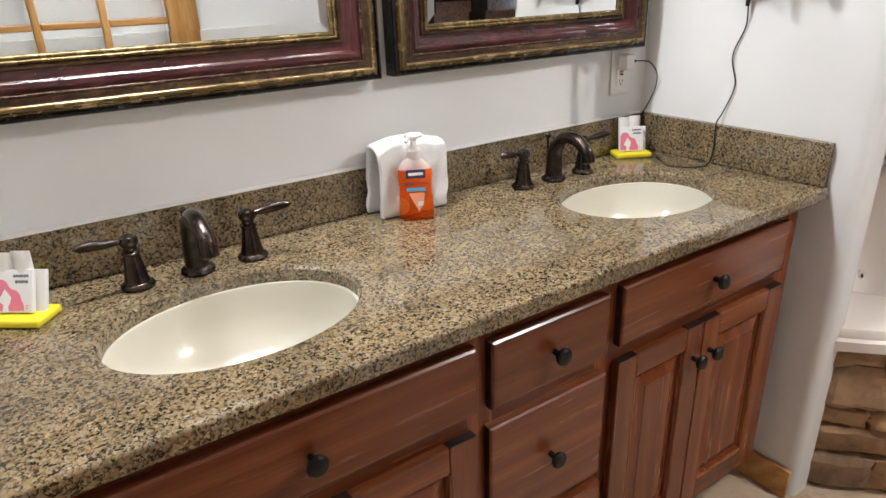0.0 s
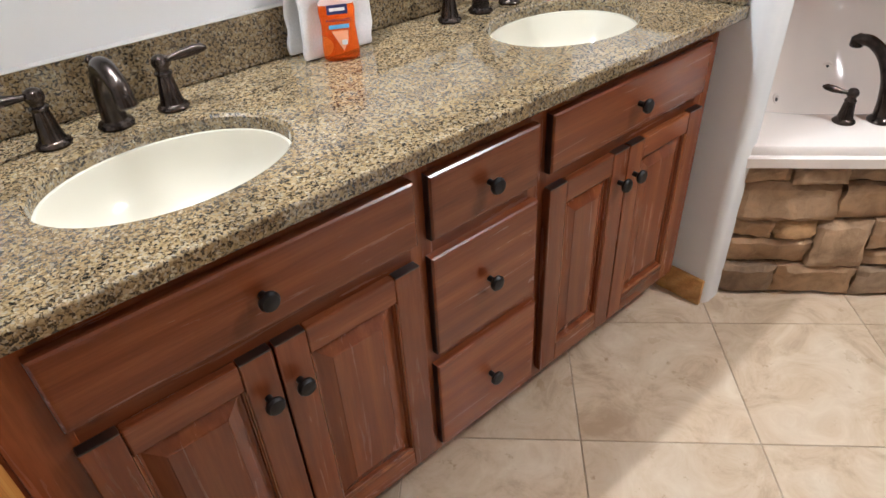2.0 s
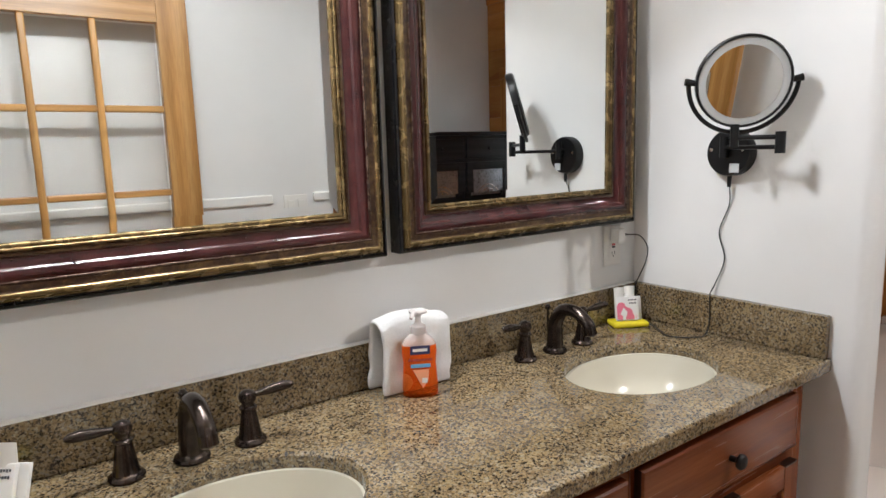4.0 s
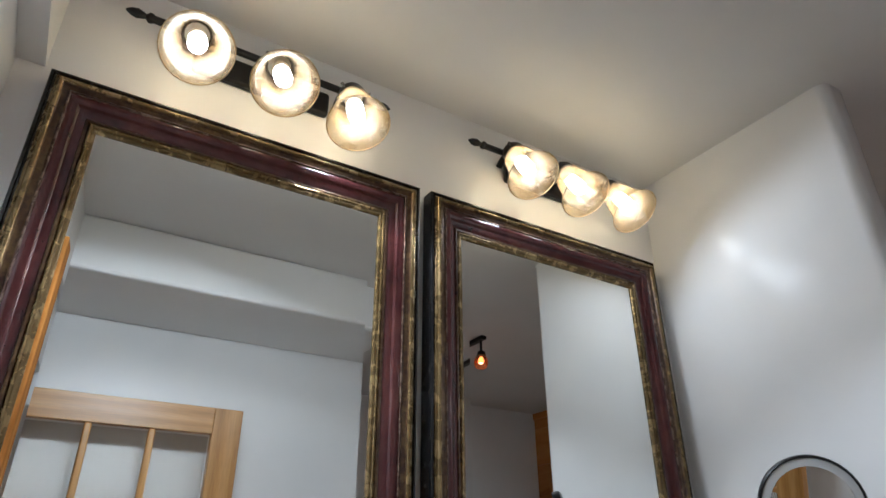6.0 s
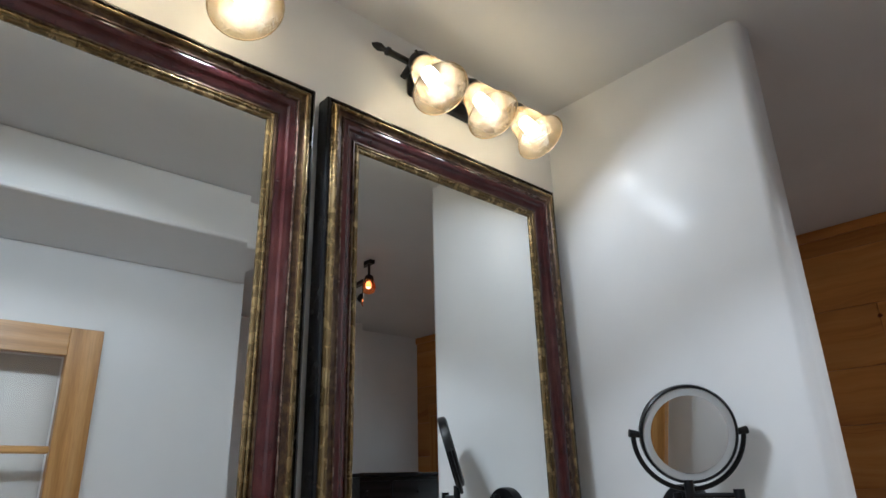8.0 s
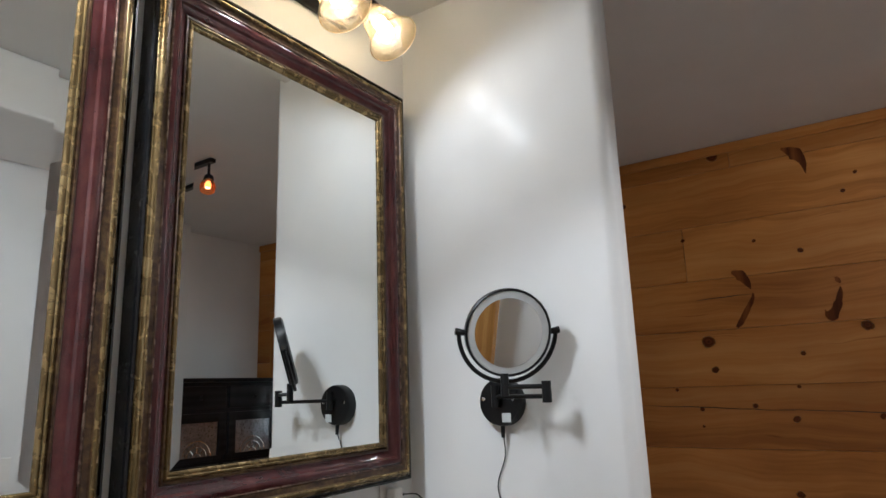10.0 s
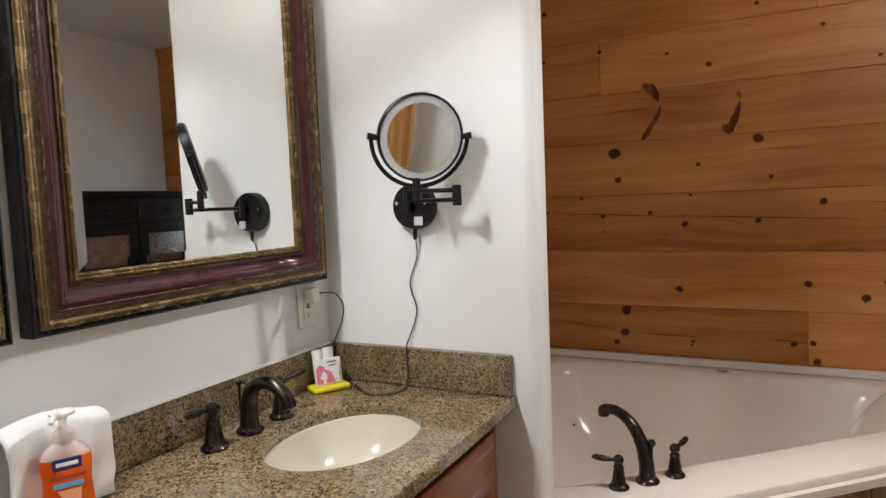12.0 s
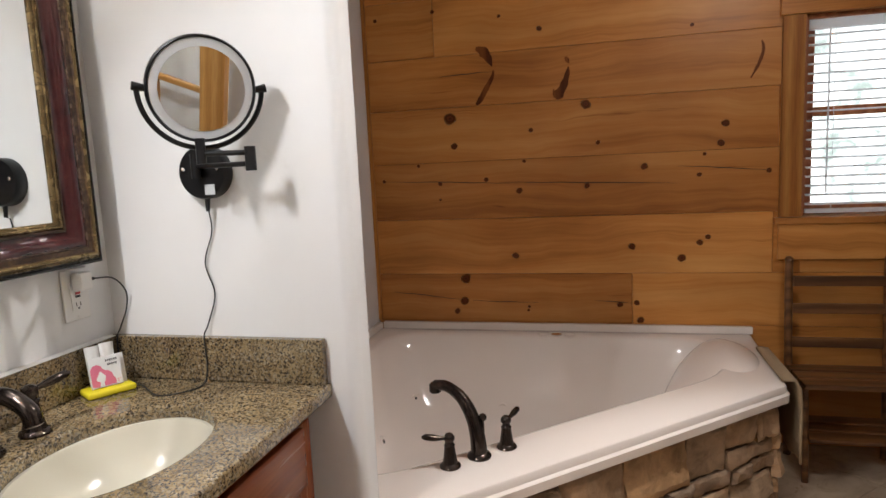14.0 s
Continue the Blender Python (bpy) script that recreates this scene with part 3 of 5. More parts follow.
def counter():
    bm = bmesh.new()
    segs = 48
    lo, hi, ease = C - 0.032, C, 0.006

    def ring_pair(x0, x1, cx, cy):
        """One stretch of the counter, x0..x1, round one oval hole."""
        outer_top, inner_top, inner_low = [], [], []
        for k in range(segs):
            a = 2 * math.pi * k / segs
            dx, dy = math.cos(a), math.sin(a)
            px, py = cx + SA * dx, cy + SB * dy
            # run outward to the rectangle
            ts = []
            ux, uy = SA * dx, SB * dy
            if ux > 1e-9:
                ts.append((x1 - cx) / ux)
            if ux < -1e-9:
                ts.append((x0 - cx) / ux)
            if uy > 1e-9:
                ts.append((-0.001 - cy) / uy)
            if uy < -1e-9:
                ts.append((CY + ease - cy) / uy)
            t = min(ts)
            outer_top.append((cx + ux * t, cy + uy * t))
            inner_top.append((px, py))
        ot = [bm.verts.new((x, y, hi)) for x, y in outer_top]
        e1 = [bm.verts.new((cx + (x - cx) * 1.025, cy + (y - cy) * 1.03, hi)) for x, y in inner_top]
        e2 = [bm.verts.new((x, y, hi - 0.005)) for x, y in inner_top]
        e3 = [bm.verts.new((x, y, lo)) for x, y in inner_top]
        ol = [bm.verts.new((x, y, lo)) for x, y in outer_top]
        for k in range(segs):
            j = (k + 1) % segs
            for p, q in ((ot, e1), (e1, e2), (e2, e3), (e3, ol)):
                bm.faces.new((p[k], p[j], q[j], q[k]))
        # corners that the spokes cut off
        for X, Y in ((x0, -0.001), (x1, -0.001), (x0, CY + ease), (x1, CY + ease)):
            best = min(range(segs), key=lambda k: 0 if False else (abs(outer_top[k][0] - X) + abs(outer_top[k][1] - Y)))
            for k in (best - 1, best):
                p, q = outer_top[k % segs], outer_top[(k + 1) % segs]
                if abs(p[0] - q[0]) > 1e-6 and abs(p[1] - q[1]) > 1e-6:
                    for row, z in ((ot, hi), (ol, lo)):
                        bm.faces.new((row[k % segs], row[(k + 1) % segs], bm.verts.new((X, Y, z))))

    ring_pair(CX0, -0.84, *SINKS[0])
    ring_pair(-0.84, CX1, *SINKS[1])
    # eased front edge
    quarter = [math.radians(15 * k) for k in range(7)]
    prof = [(CY + ease - ease * math.sin(q), hi - ease + ease * math.cos(q)) for q in quarter]
    prof += [(CY + ease - ease * math.cos(q), lo + ease - ease * math.sin(q)) for q in quarter]
    for (ya, za), (yb, zb) in zip(prof, prof[1:]):
        bm.faces.new([bm.verts.new(p) for p in ((CX0, ya, za), (CX1, ya, za), (CX1, yb, zb), (CX0, yb, zb))])
    bmesh.ops.remove_doubles(bm, verts=bm.verts, dist=1e-5)
    ob = part("countertop", bm, GRANITE)
    return tagged(ob, "polished brown speckled granite countertop on the vanity", "countertop")


counter()
bs = thing("backsplash", "polished brown granite backsplash behind the counter", "backsplash")
part("back_strip", block(CX0, -0.003, -0.021, -0.001, C + 0.001, C + 0.101, 0.002), GRANITE, bs)
part("caulk", block(CX0, -0.024, -0.0225, -0.002, C + 0.1015, C + 0.104, 0.001), TRIM, bs, "thin white caulk line")
side = thing("side_splash", "polished brown granite side splash against the partition", "backsplash")
part("side_strip", block(-0.022, -0.001, -0.545, -0.022, C + 0.001, C + 0.101, 0.002), GRANITE, side)


def sink(cx, cy):
    s = thing("undermount_sink", "oval biscuit porcelain undermount sink set in granite", "sink", (cx, cy, C - 0.033), group="vanity sinks")
    bm = bmesh.new()
    rows = [(1.08, 0.0), (1.0, -0.001), (0.985, -0.012), (0.93, -0.045), (0.8, -0.08), (0.6, -0.105), (0.35, -0.118), (0.1, -0.122)]
    segs, rings = 40, []
    for k, z in rows:
        rings.append([bm.verts.new((SA * k * math.cos(2 * math.pi * j / segs), SB * k * math.sin(2 * math.pi * j / segs), z)) for j in range(segs)])
    for p, q in zip(rings, rings[1:]):
        for j in range(segs):
            bm.faces.new((p[j], p[(j + 1) % segs], q[(j + 1) % segs], q[j]))
    bm.faces.new(rings[-1])
    ob = part("bowl", bm, BISQUE, s, smooth=True, angle=60)
    so = ob.modifiers.new("thick", "SOLIDIFY")
    so.thickness, so.offset = 0.008, -1
    part("drain", lathe([(0.034, -0.1205), (0.034, -0.117), (0.028, -0.1155), (0.024, -0.117), (0.02, -0.112), (0.004, -0.11)], 24), CHROME, s, "chrome drain ring and stopper", True)
    part("overflow", lathe([(0.016, 0), (0.016, 0.005), (0.009, 0.005), (0.008, 0.002), (0.002, 0.002)], 16, m=pose(0.03, -SB * 0.93, -0.006, -35)), CHROME, s, "chrome overflow ring", True)
    return s


for c in SINKS:
    sink(*c)


def handle(parent, x, y, sgn, z=0.0):
    """A flared handle with a ball and a side lever."""
    m = pose(x, y, z)
    bm = lathe([(0.027, 0), (0.028, 0.004), (0.026, 0.008), (0.0215, 0.011), (0.019, 0.02), (0.015, 0.045), (0.0125, 0.06), (0.015, 0.062), (0.0155, 0.066), (0.011, 0.069),
                (0.011, 0.073), (0.0145, 0.078), (0.0155, 0.085), (0.013, 0.092), (0.006, 0.096), (0.002, 0.097)], 24, m=m)
    h = part("handle", bm, BRONZE, parent, smooth=True)
    z1 = z + 0.086
    pts = [(x + sgn * 0.008, y, z1), (x + sgn * 0.022, y - 0.002, z1), (x + sgn * 0.04, y - 0.006, z1 + 0.003), (x + sgn * 0.06, y - 0.01, z1 + 0.006), (x + sgn * 0.074, y - 0.013, z1 + 0.007), (x + sgn * 0.08, y - 0.014, z1 + 0.007)]
    part("lever", tube(pts, [0.005, 0.0055, 0.0085, 0.009, 0.007, 0.003], 12), BRONZE, h, smooth=True)


def vanity_faucet(x, y):
    f = thing("faucet", "oil-rubbed bronze widespread faucet on the granite counter", "faucet", (x, y, C), group="vanity faucets")
    part("base", lathe([(0.029, 0), (0.03, 0.004), (0.028, 0.009), (0.021, 0.013), (0.019, 0.02)], 24), BRONZE, f, smooth=True)
    pts = spline([(0, 0, 0.012), (0, 0.0, 0.04), (0, -0.003, 0.075), (0, -0.026, 0.108), (0, -0.066, 0.113), (0, -0.102, 0.094), (0, -0.112, 0.076)], 6)
    n = len(pts)
    part("spout", tube(pts, [0.021 - 0.006 * min(1, k / (n * 0.6)) for k in range(n)], 16), BRONZE, f, smooth=True)
    part("aerator", lathe([(0.012, 0), (0.0155, 0.003), (0.0155, 0.02), (0.012, 0.022)], 16, m=pose(0, -0.114, 0.064, -12)), BRONZE, f, smooth=True)
    part("lift_rod", lathe([(0.003, 0), (0.003, 0.05), (0.007, 0.055), (0.008, 0.06), (0.003, 0.066)], 12, m=pose(0, 0.024, 0.05)), BRONZE, f, smooth=True)
    handle(f, -0.1, 0, -1)
    handle(f, 0.1, 0, 1)
    return f


vanity_faucet(-1.302, -0.105)
vanity_faucet(-0.435, -0.10)

# ---- wall mirrors ----


def sweep_rect(profile, w, h):
    """Moulding pieces (inset from the outer edge, height off the wall) mitred round a w x h rectangle in the xz plane, facing -y."""
    bm = bmesh.new()
    loops = []
    for inset, d in profile:
        d += 0.012 if d > 0.004 else 0.0
        loops.append([bm.verts.new((sx * (w / 2 - inset), -d, sz * (h / 2 - inset))) for sx, sz in ((-1, -1), (1, -1), (1, 1), (-1, 1))])
    for p, q in zip(loops, loops[1:]):
        for k in range(4):
            bm.faces.new((p[k], p[(k + 1) % 4], q[(k + 1) % 4], q[k]))
    return bm


def arc(x0, d0, x1, d1, bulge, n=6):
    return [(x0 + (x1 - x0) * k / n, d0 + (d1 - d0) * k / n + bulge * math.sin(math.pi * k / n)) for k in range(n + 1)]


def wall_mirror(cx, cz, w, h):
    t = thing("wall_mirror", "tall mirror in worn burgundy and gold frame", "mirror", (cx, -0.001, cz), group="vanity mirrors")
    part("outer_frame", sweep_rect([(0.004, 0.0), (0.0, 0.003), (0.0, 0.026), (0.002, 0.030), (0.006, 0.031), (0.008, 0.027), (0.010, 0.027)], w, h), FRAME_BLACK, t, "worn black outer edge")
    part("gold_band", sweep_rect(arc(0.010, 0.027, 0.014, 0.031, 0.002, 4) + arc(0.014, 0.032, 0.025, 0.035, 0.005, 8), w, h), FRAME_GOLD, t, "rubbed gold bead", True, 40)
    part("antique_band", sweep_rect([(0.025, 0.035), (0.027, 0.031), (0.036, 0.030), (0.038, 0.032)], w, h), FRAME_ANTIQUE, t, "mottled brown and gold band")
    part("gold_fillet", sweep_rect(arc(0.038, 0.032, 0.042, 0.030, 0.002, 4), w, h), FRAME_SLIP, t, "thin worn fillet", True, 60)
    part("burgundy_band", sweep_rect(arc(0.042, 0.030, 0.058, 0.025, 0.004, 8) + arc(0.058, 0.025, 0.075, 0.013, -0.002, 8)[1:], w, h), FRAME_RED, t, "glossy oxblood red cove", True, 60)
    part("inner_slope", sweep_rect([(0.075, 0.013), (0.077, 0.016), (0.081, 0.016), (0.083, 0.013)], w, h), FRAME_ANTIQUE, t, "brown inner step")
    part("inner_bead", sweep_rect(arc(0.083, 0.013, 0.090, 0.014, 0.004), w, h), FRAME_GOLD, t, "gold inner bead", True, 60)
    part("inner_lip", sweep_rect(arc(0.090, 0.013, 0.097, 0.010, 0.002) + [(0.098, 0.005)], w, h), FRAME_GOLD, t, "gold inner lip", True, 60)
    # glass with a bevelled border
    bm = bmesh.new()
    loops = []
    for inset, d in ((0.088, 0.0185), (0.116, 0.0198)):
        loops.append([bm.verts.new((sx * (w / 2 - inset), -d, sz * (h / 2 - inset))) for sx, sz in ((-1, -1), (1, -1), (1, 1), (-1, 1))])
    for k in range(4):
        bm.faces.new((loops[0][k], loops[0][(k + 1) % 4], loops[1][(k + 1) % 4], loops[1][k]))
    bm.faces.new(loops[1])
    part("mirror_glass", bm, MIRROR, t, "bevelled mirror glass")
    part("backing", block(-w / 2 + 0.01, w / 2 - 0.01, -0.004, 0.0, -h / 2 + 0.01, h / 2 - 0.01), DARK, t)
    return t


wall_mirror(-0.447, 1.6945, 0.778, 1.059)
wall_mirror(-1.257, 1.693, 0.78, 1.057)

# ---- vanity lights ----


def vanity_light(cx, cz, axes, watts, cone, sag=(0.0, 0.0)):
    f = thing("vanity_light", "dark bronze three-light bar with lit amber glass shades", "wall light", (cx, 0, cz), group="vanity lights")
    part("backplate", block(-0.155, 0.155, -0.022, -0.001, -0.06, 0.005, 0.008, 3), IRON, f)
    m = pose(0, -0.05, 0, 0, 90)
    fin = [(0.002, -0.3), (0.008, -0.29), (0.0105, -0.278), (0.007, -0.266), (0.005, -0.262), (0.011, -0.256), (0.011, -0.25), (0.0085, -0.246)]
    part("bar", lathe(fin + [(r, -z) for r, z in fin[::-1]], 16, m=m), IRON, f, smooth=True)
    for k, dx in enumerate((-0.175, 0.0, 0.175)):
        base = Vector((dx + sag[0], -0.075, -0.005 + sag[1]))
        AXIS = Vector(axes[k]).normalized()
        turn = AXIS.to_track_quat("Z", "Y").to_matrix().to_4x4()
        mm = Matrix.Translation(base) @ turn
        arm = part("arm", tube([(dx, -0.012, -0.02), (dx, -0.05, 0.004), base + AXIS * 0.005], [0.009, 0.009, 0.012], 12), IRON, f, smooth=True)
        part("socket_cup", lathe([(0.012, -0.012), (0.026, -0.004), (0.031, 0.008), (0.031, 0.024), (0.028, 0.026), (0.027, 0.008), (0.01, 0.004)], 24, m=mm), IRON, arm, smooth=True)
        for j in range(3):
            a = 2 * math.pi * j / 3 + 0.5
            p = Vector((0.031 * math.cos(a), 0.031 * math.sin(a), 0.016))
            q = Vector((0.042 * math.cos(a), 0.042 * math.sin(a), 0.016))
            part("set_screw", tube([mm @ p, mm @ q], 0.0035, 8), IRON, arm)
        prof = [(0.026, 0.01), (0.029, 0.02), (0.035, 0.032), (0.0395, 0.046), (0.0425, 0.062), (0.0455, 0.08), (0.05, 0.098), (0.0565, 0.115), (0.064, 0.129), (0.07, 0.138)]
        wall = prof + [(r - 0.0035, z - 0.001) for r, z in prof[::-1]]
        sh = part("glass_shade", lathe(wall + [wall[0]], 32, m=mm, cap=False), SHADE, arm, "amber frosted bell glass shade", True, 70)
        part("rim", lathe([(0.0685, 0.1374), (0.0706, 0.1374), (0.0709, 0.1386), (0.0685, 0.1389), (0.0685, 0.1374)], 32, m=mm, cap=False), GILT_RIM, sh, "thin gilt rim", True)
        part("socket_disc", lathe([(0.0145, 0.011), (0.0145, 0.014), (0.0245, 0.0155), (0.0255, 0.0125), (0.0145, 0.011)], 24, m=mm, cap=False), WHITE_PLASTIC, arm, "white porcelain socket disc", True)
        part("bulb_base", lathe([(0.014, 0.0), (0.014, 0.03), (0.019, 0.034), (0.019, 0.056), (0.017, 0.058)], 20, m=mm), WHITE_PLASTIC, arm, smooth=True)
        part("bulb", lathe([(0.017, 0.058), (0.0185, 0.066), (0.0185, 0.1), (0.0165, 0.11), (0.011, 0.117), (0.003, 0.12)], 20, m=mm), BULB_GLOW, arm, "lit white bulb", True)
        la = bpy.data.lights.new("bulb_lamp", "SPOT")
        la.energy, la.color, la.spot_size, la.spot_blend, la.shadow_soft_size = MOUTH * watts[k], (0.97, 0.985, 1.0), radians(cone), 0.2, 0.03
        lo = new("bulb_lamp", la)
        lo.parent = arm
        lo.matrix_basis = Matrix.Translation(base + AXIS * 0.134) @ AXIS.to_track_quat("-Z", "Y").to_matrix().to_4x4()
    return f


vanity_light(-1.262, 2.413, ((0.0, -0.6, -0.8), (0.0, -0.57, -0.82), (0.0, -0.4, -0.92)), (0.42, 1.2, 1.3), 130, (0.012, -0.012))
vanity_light(-0.428, 2.413, ((0.03, -0.52, -0.85), (0.05, -0.53, -0.85), (0.1, -0.55, -0.83)), (0.27, 0.12, 0.05), 162)

# ---- corner tub ----
TZ = 0.52
TUB = [(0.102, -0.001), (XE - 0.004, -0.001), (XE - 0.004, -1.79), (1.12, -1.77), (0.04, -0.612)]


def inset_plan(plan, d):
    out, n = [], len(plan)
    for k in range(n):
        p, a, b = Vector(plan[k]), Vector(plan[k - 1]), Vector(plan[(k + 1) % n])
        u, v = (p - a).normalized(), (b - p).normalized()
        nu, nv = Vector((u.y, -u.x)), Vector((v.y, -v.x))
        bis = (nu + nv).normalized()
        out.append(tuple(p + bis * d / max(0.3, bis.dot(nu))))
    return out


def rounded(plan, r, n=6):
    out, m = [], len(plan)
    for k in range(m):
        p, a, b = Vector(plan[k]), Vector(plan[k - 1]), Vector(plan[(k + 1) % m])
        ra = min(r, (a - p).length * 0.48, (b - p).length * 0.48)
        s, e = p + (a - p).normalized() * ra, p + (b - p).normalized() * ra
        for j in range(n + 1):
            t = j / n
            out.append(tuple(s * (1 - t) ** 2 + p * 2 * t * (1 - t) + e * t * t))
    return out


def tub():
    t = thing("corner_bathtub", "glossy white acrylic corner whirlpool bathtub", "bathtub")
    def each(ds):
        """The plan with every side moved in by its own distance."""
        n, lines, out = len(TUB), [], []
        for k in range(n):
            a, b = Vector(TUB[k]), Vector(TUB[(k + 1) % n])
            d = (b - a).normalized()
            lines.append((a + Vector((d.y, -d.x)) * ds[k], d))
        for k in range(n):
            (p, d), (q, e) = lines[k - 1], lines[k]
            cross = d.x * e.y - d.y * e.x
            s = ((q.x - p.x) * e.y - (q.y - p.y) * e.x) / cross
            out.append(tuple(p + d * s))
        return out

    basin = (0.085, 0.09, 0.16, 0.2, 0.17)
    bm = bmesh.new()
    loops = []
    for d, z, r in ((0.012, TZ - 0.065, 0.02), (0.0, TZ - 0.062, 0.02), (-0.002, TZ - 0.034, 0.02), (0.008, TZ - 0.028, 0.02), (0.008, TZ - 0.008, 0.02), (0.011, TZ - 0.003, 0.02), (0.017, TZ, 0.03)):
        loops.append([bm.verts.new((x, y, z)) for x, y in rounded(each([d] * 5), r, 8)])
    for e, z, r in ((0.0, TZ + 0.001, 0.2), (0.012, TZ - 0.003, 0.2), (0.022, TZ - 0.014, 0.2), (0.04, TZ - 0.07, 0.22), (0.07, TZ - 0.18, 0.24), (0.12, TZ - 0.31, 0.26), (0.17, TZ - 0.38, 0.26), (0.24, TZ - 0.415, 0.24), (0.34, TZ - 0.42, 0.2)):
        loops.append([bm.verts.new((x, y, z)) for x, y in rounded(each([b + e for b in basin]), r, 8)])
    n = len(loops[0])
    for p, q in zip(loops, loops[1:]):
        for k in range(n):
            bm.faces.new((p[k], p[(k + 1) % n], q[(k + 1) % n], q[k]))
    bm.faces.new(loops[-1])
    shell = part("shell", bm, ACRYLIC, t, smooth=True, angle=32)
    # raised lip along the two walls
    part("wall_lip", block(0.104, XE - 0.03, -0.03, -0.002, TZ - 0.001, TZ + 0.034, 0.006), ACRYLIC, t)
    part("wall_lip", block(XE - 0.034, XE - 0.005, -1.79, -0.03, TZ - 0.001, TZ + 0.034, 0.006), ACRYLIC, t)
    return t


bath = tub()

# ---- outside ----
def trees():
    m = bpy.data.materials.new("bright_trees")
    m.use_nodes = True
    n = m.node_tree
    n.nodes.clear()
    e, o = n.nodes.new("ShaderNodeEmission"), n.nodes.new("ShaderNodeOutputMaterial")
    v = coords(m)
    c = ramp(m, noise_tex(m, v, 3.0, 8, 0.7, 0.5), [(0.38, (0.25, 0.3, 0.28)), (0.5, (0.6, 0.66, 0.66)), (0.62, (0.95, 0.98, 1.0))])
    link(m, c, e.inputs[0])
    e.inputs[1].default_value = OUTSIDE
    n.links.new(e.outputs[0], o.inputs[0])
    return m


slab("backdrop", block(6.0, 6.05, -8, 4, -2, 7), trees(), "pale overcast woodland beyond the window", "backdrop")

# ---- tub fittings ----
DECK = Vector((0.72, -0.694, 0)).normalized()     # along the front edge
INTO = Vector((0.694, 0.72, 0)).normalized()      # towards the water


def tub_faucet(x, y):
    f = thing("tub_faucet", "oil-rubbed bronze roman tub faucet on the tub deck", "faucet", (x, y, TZ))
    part("base", lathe([(0.034, 0), (0.035, 0.005), (0.031, 0.011), (0.024, 0.016)], 24), BRONZE, f, smooth=True)
    S = Vector((0.42, 0.907, 0))
    pts = spline([(0, 0, 0.01)] + [S * a + Vector((0, 0, b)) for a, b in ((0.004, 0.06), (0.02, 0.115), (0.055, 0.163), (0.105, 0.187), (0.15, 0.183))], 6)
    n = len(pts)
    part("spout", tube(pts, [0.024 - 0.008 * min(1, k / (n * 0.7)) for k in range(n)], 18), BRONZE, f, smooth=True)
    part("nozzle", lathe([(0.015, 0), (0.0175, 0.003), (0.0175, 0.024), (0.012, 0.03)], 16, m=Matrix.Translation(S * 0.152 + Vector((0, 0, 0.161)))), BRONZE, f, smooth=True)
    kx = -INTO * 0.002 + DECK * 0.015
    part("diverter", lathe([(0.004, 0.0), (0.004, 0.03), (0.01, 0.035), (0.012, 0.042), (0.009, 0.05), (0.003, 0.053)], 14, m=Matrix.Translation(kx + Vector((0, 0, 0.072)))), BRONZE, f, smooth=True)
    for s in (-1, 1):
        c = DECK * 0.098 * s
        bm = lathe([(0.029, 0), (0.03, 0.004), (0.026, 0.01), (0.021, 0.014), (0.018, 0.03), (0.014, 0.06), (0.016, 0.063), (0.012, 0.068), (0.011, 0.073), (0.0155, 0.08), (0.0155, 0.087), (0.01, 0.095), (0.003, 0.098)], 24, m=Matrix.Translation(c))
        h = part("handle", bm, BRONZE, f, smooth=True)
        d = (DECK * s * 0.75 + INTO * 0.3).normalized()
        z = Vector((0, 0, 0.084))
        part("lever", tube([c + z + d * a + Vector((0, 0, b)) for a, b in ((0.008, 0), (0.025, 0.001), (0.045, 0.005), (0.066, 0.01), (0.076, 0.011))], [0.005, 0.006, 0.0095, 0.0085, 0.003], 12), BRONZE, h, smooth=True)


tub_faucet(0.425, -0.79)


def headrest(cx, cy, toward):
    """A smooth raised pillow that rises from the rim and slopes into the basin."""
    bm = bmesh.new()
    bmesh.ops.create_uvsphere(bm, u_segments=32, v_segments=16, radius=1.0)
    d = Vector(toward).normalized()
    s = Vector((-d.y, d.x, 0))
    for v in bm.verts:
        a, b, c = v.co
        drop = -0.2 * max(0.0, a) ** 2
        q = math.copysign(abs(c) ** 0.7, c)
        v.co = Vector((cx, cy, TZ - 0.055)) + d * (a * 0.13 + 0.12 * max(0.0, a) ** 1.5) + s * b * 0.26 + Vector((0, 0, q * 0.092 + drop))
    return part("headrest", bm, ACRYLIC, bath, smooth=True)


headrest(1.47, -1.62, (-0.05, 1.0, 0))
for p, n in (((1.556, -0.256, 0.236), (-0.7, -0.7, 0.3)), ((1.602, -0.67, 0.192), (-1, 0, 0.35)), ((1.18, -0.22, 0.187), (0, -1, 0.35))):
    m = Matrix.Translation(p) @ Vector(n).to_track_quat("Z", "Y").to_matrix().to_4x4()
    jet = part("jet", lathe([(0.026, -0.02), (0.026, 0.003), (0.02, 0.006), (0.012, 0.004), (0.01, -0.002), (0.002, -0.002)], 20, m=m), ACRYLIC, bath, "round whirlpool jet", True)
    part("jet_eye", lathe([(0.009, -0.001), (0.009, 0.004), (0.005, 0.006), (0.002, 0.006)], 14, m=m), DARK, jet, smooth=True)
for k, dy in enumerate((-0.06, 0.0, 0.06)):
    part("button", lathe([(0.026, 0), (0.026, 0.006), (0.02, 0.009), (0.003, 0.010)], 20, m=pose(XE - 0.1, -0.92 + dy, TZ)), CHROME if k == 1 else ACRYLIC, bath, "round control button", True)

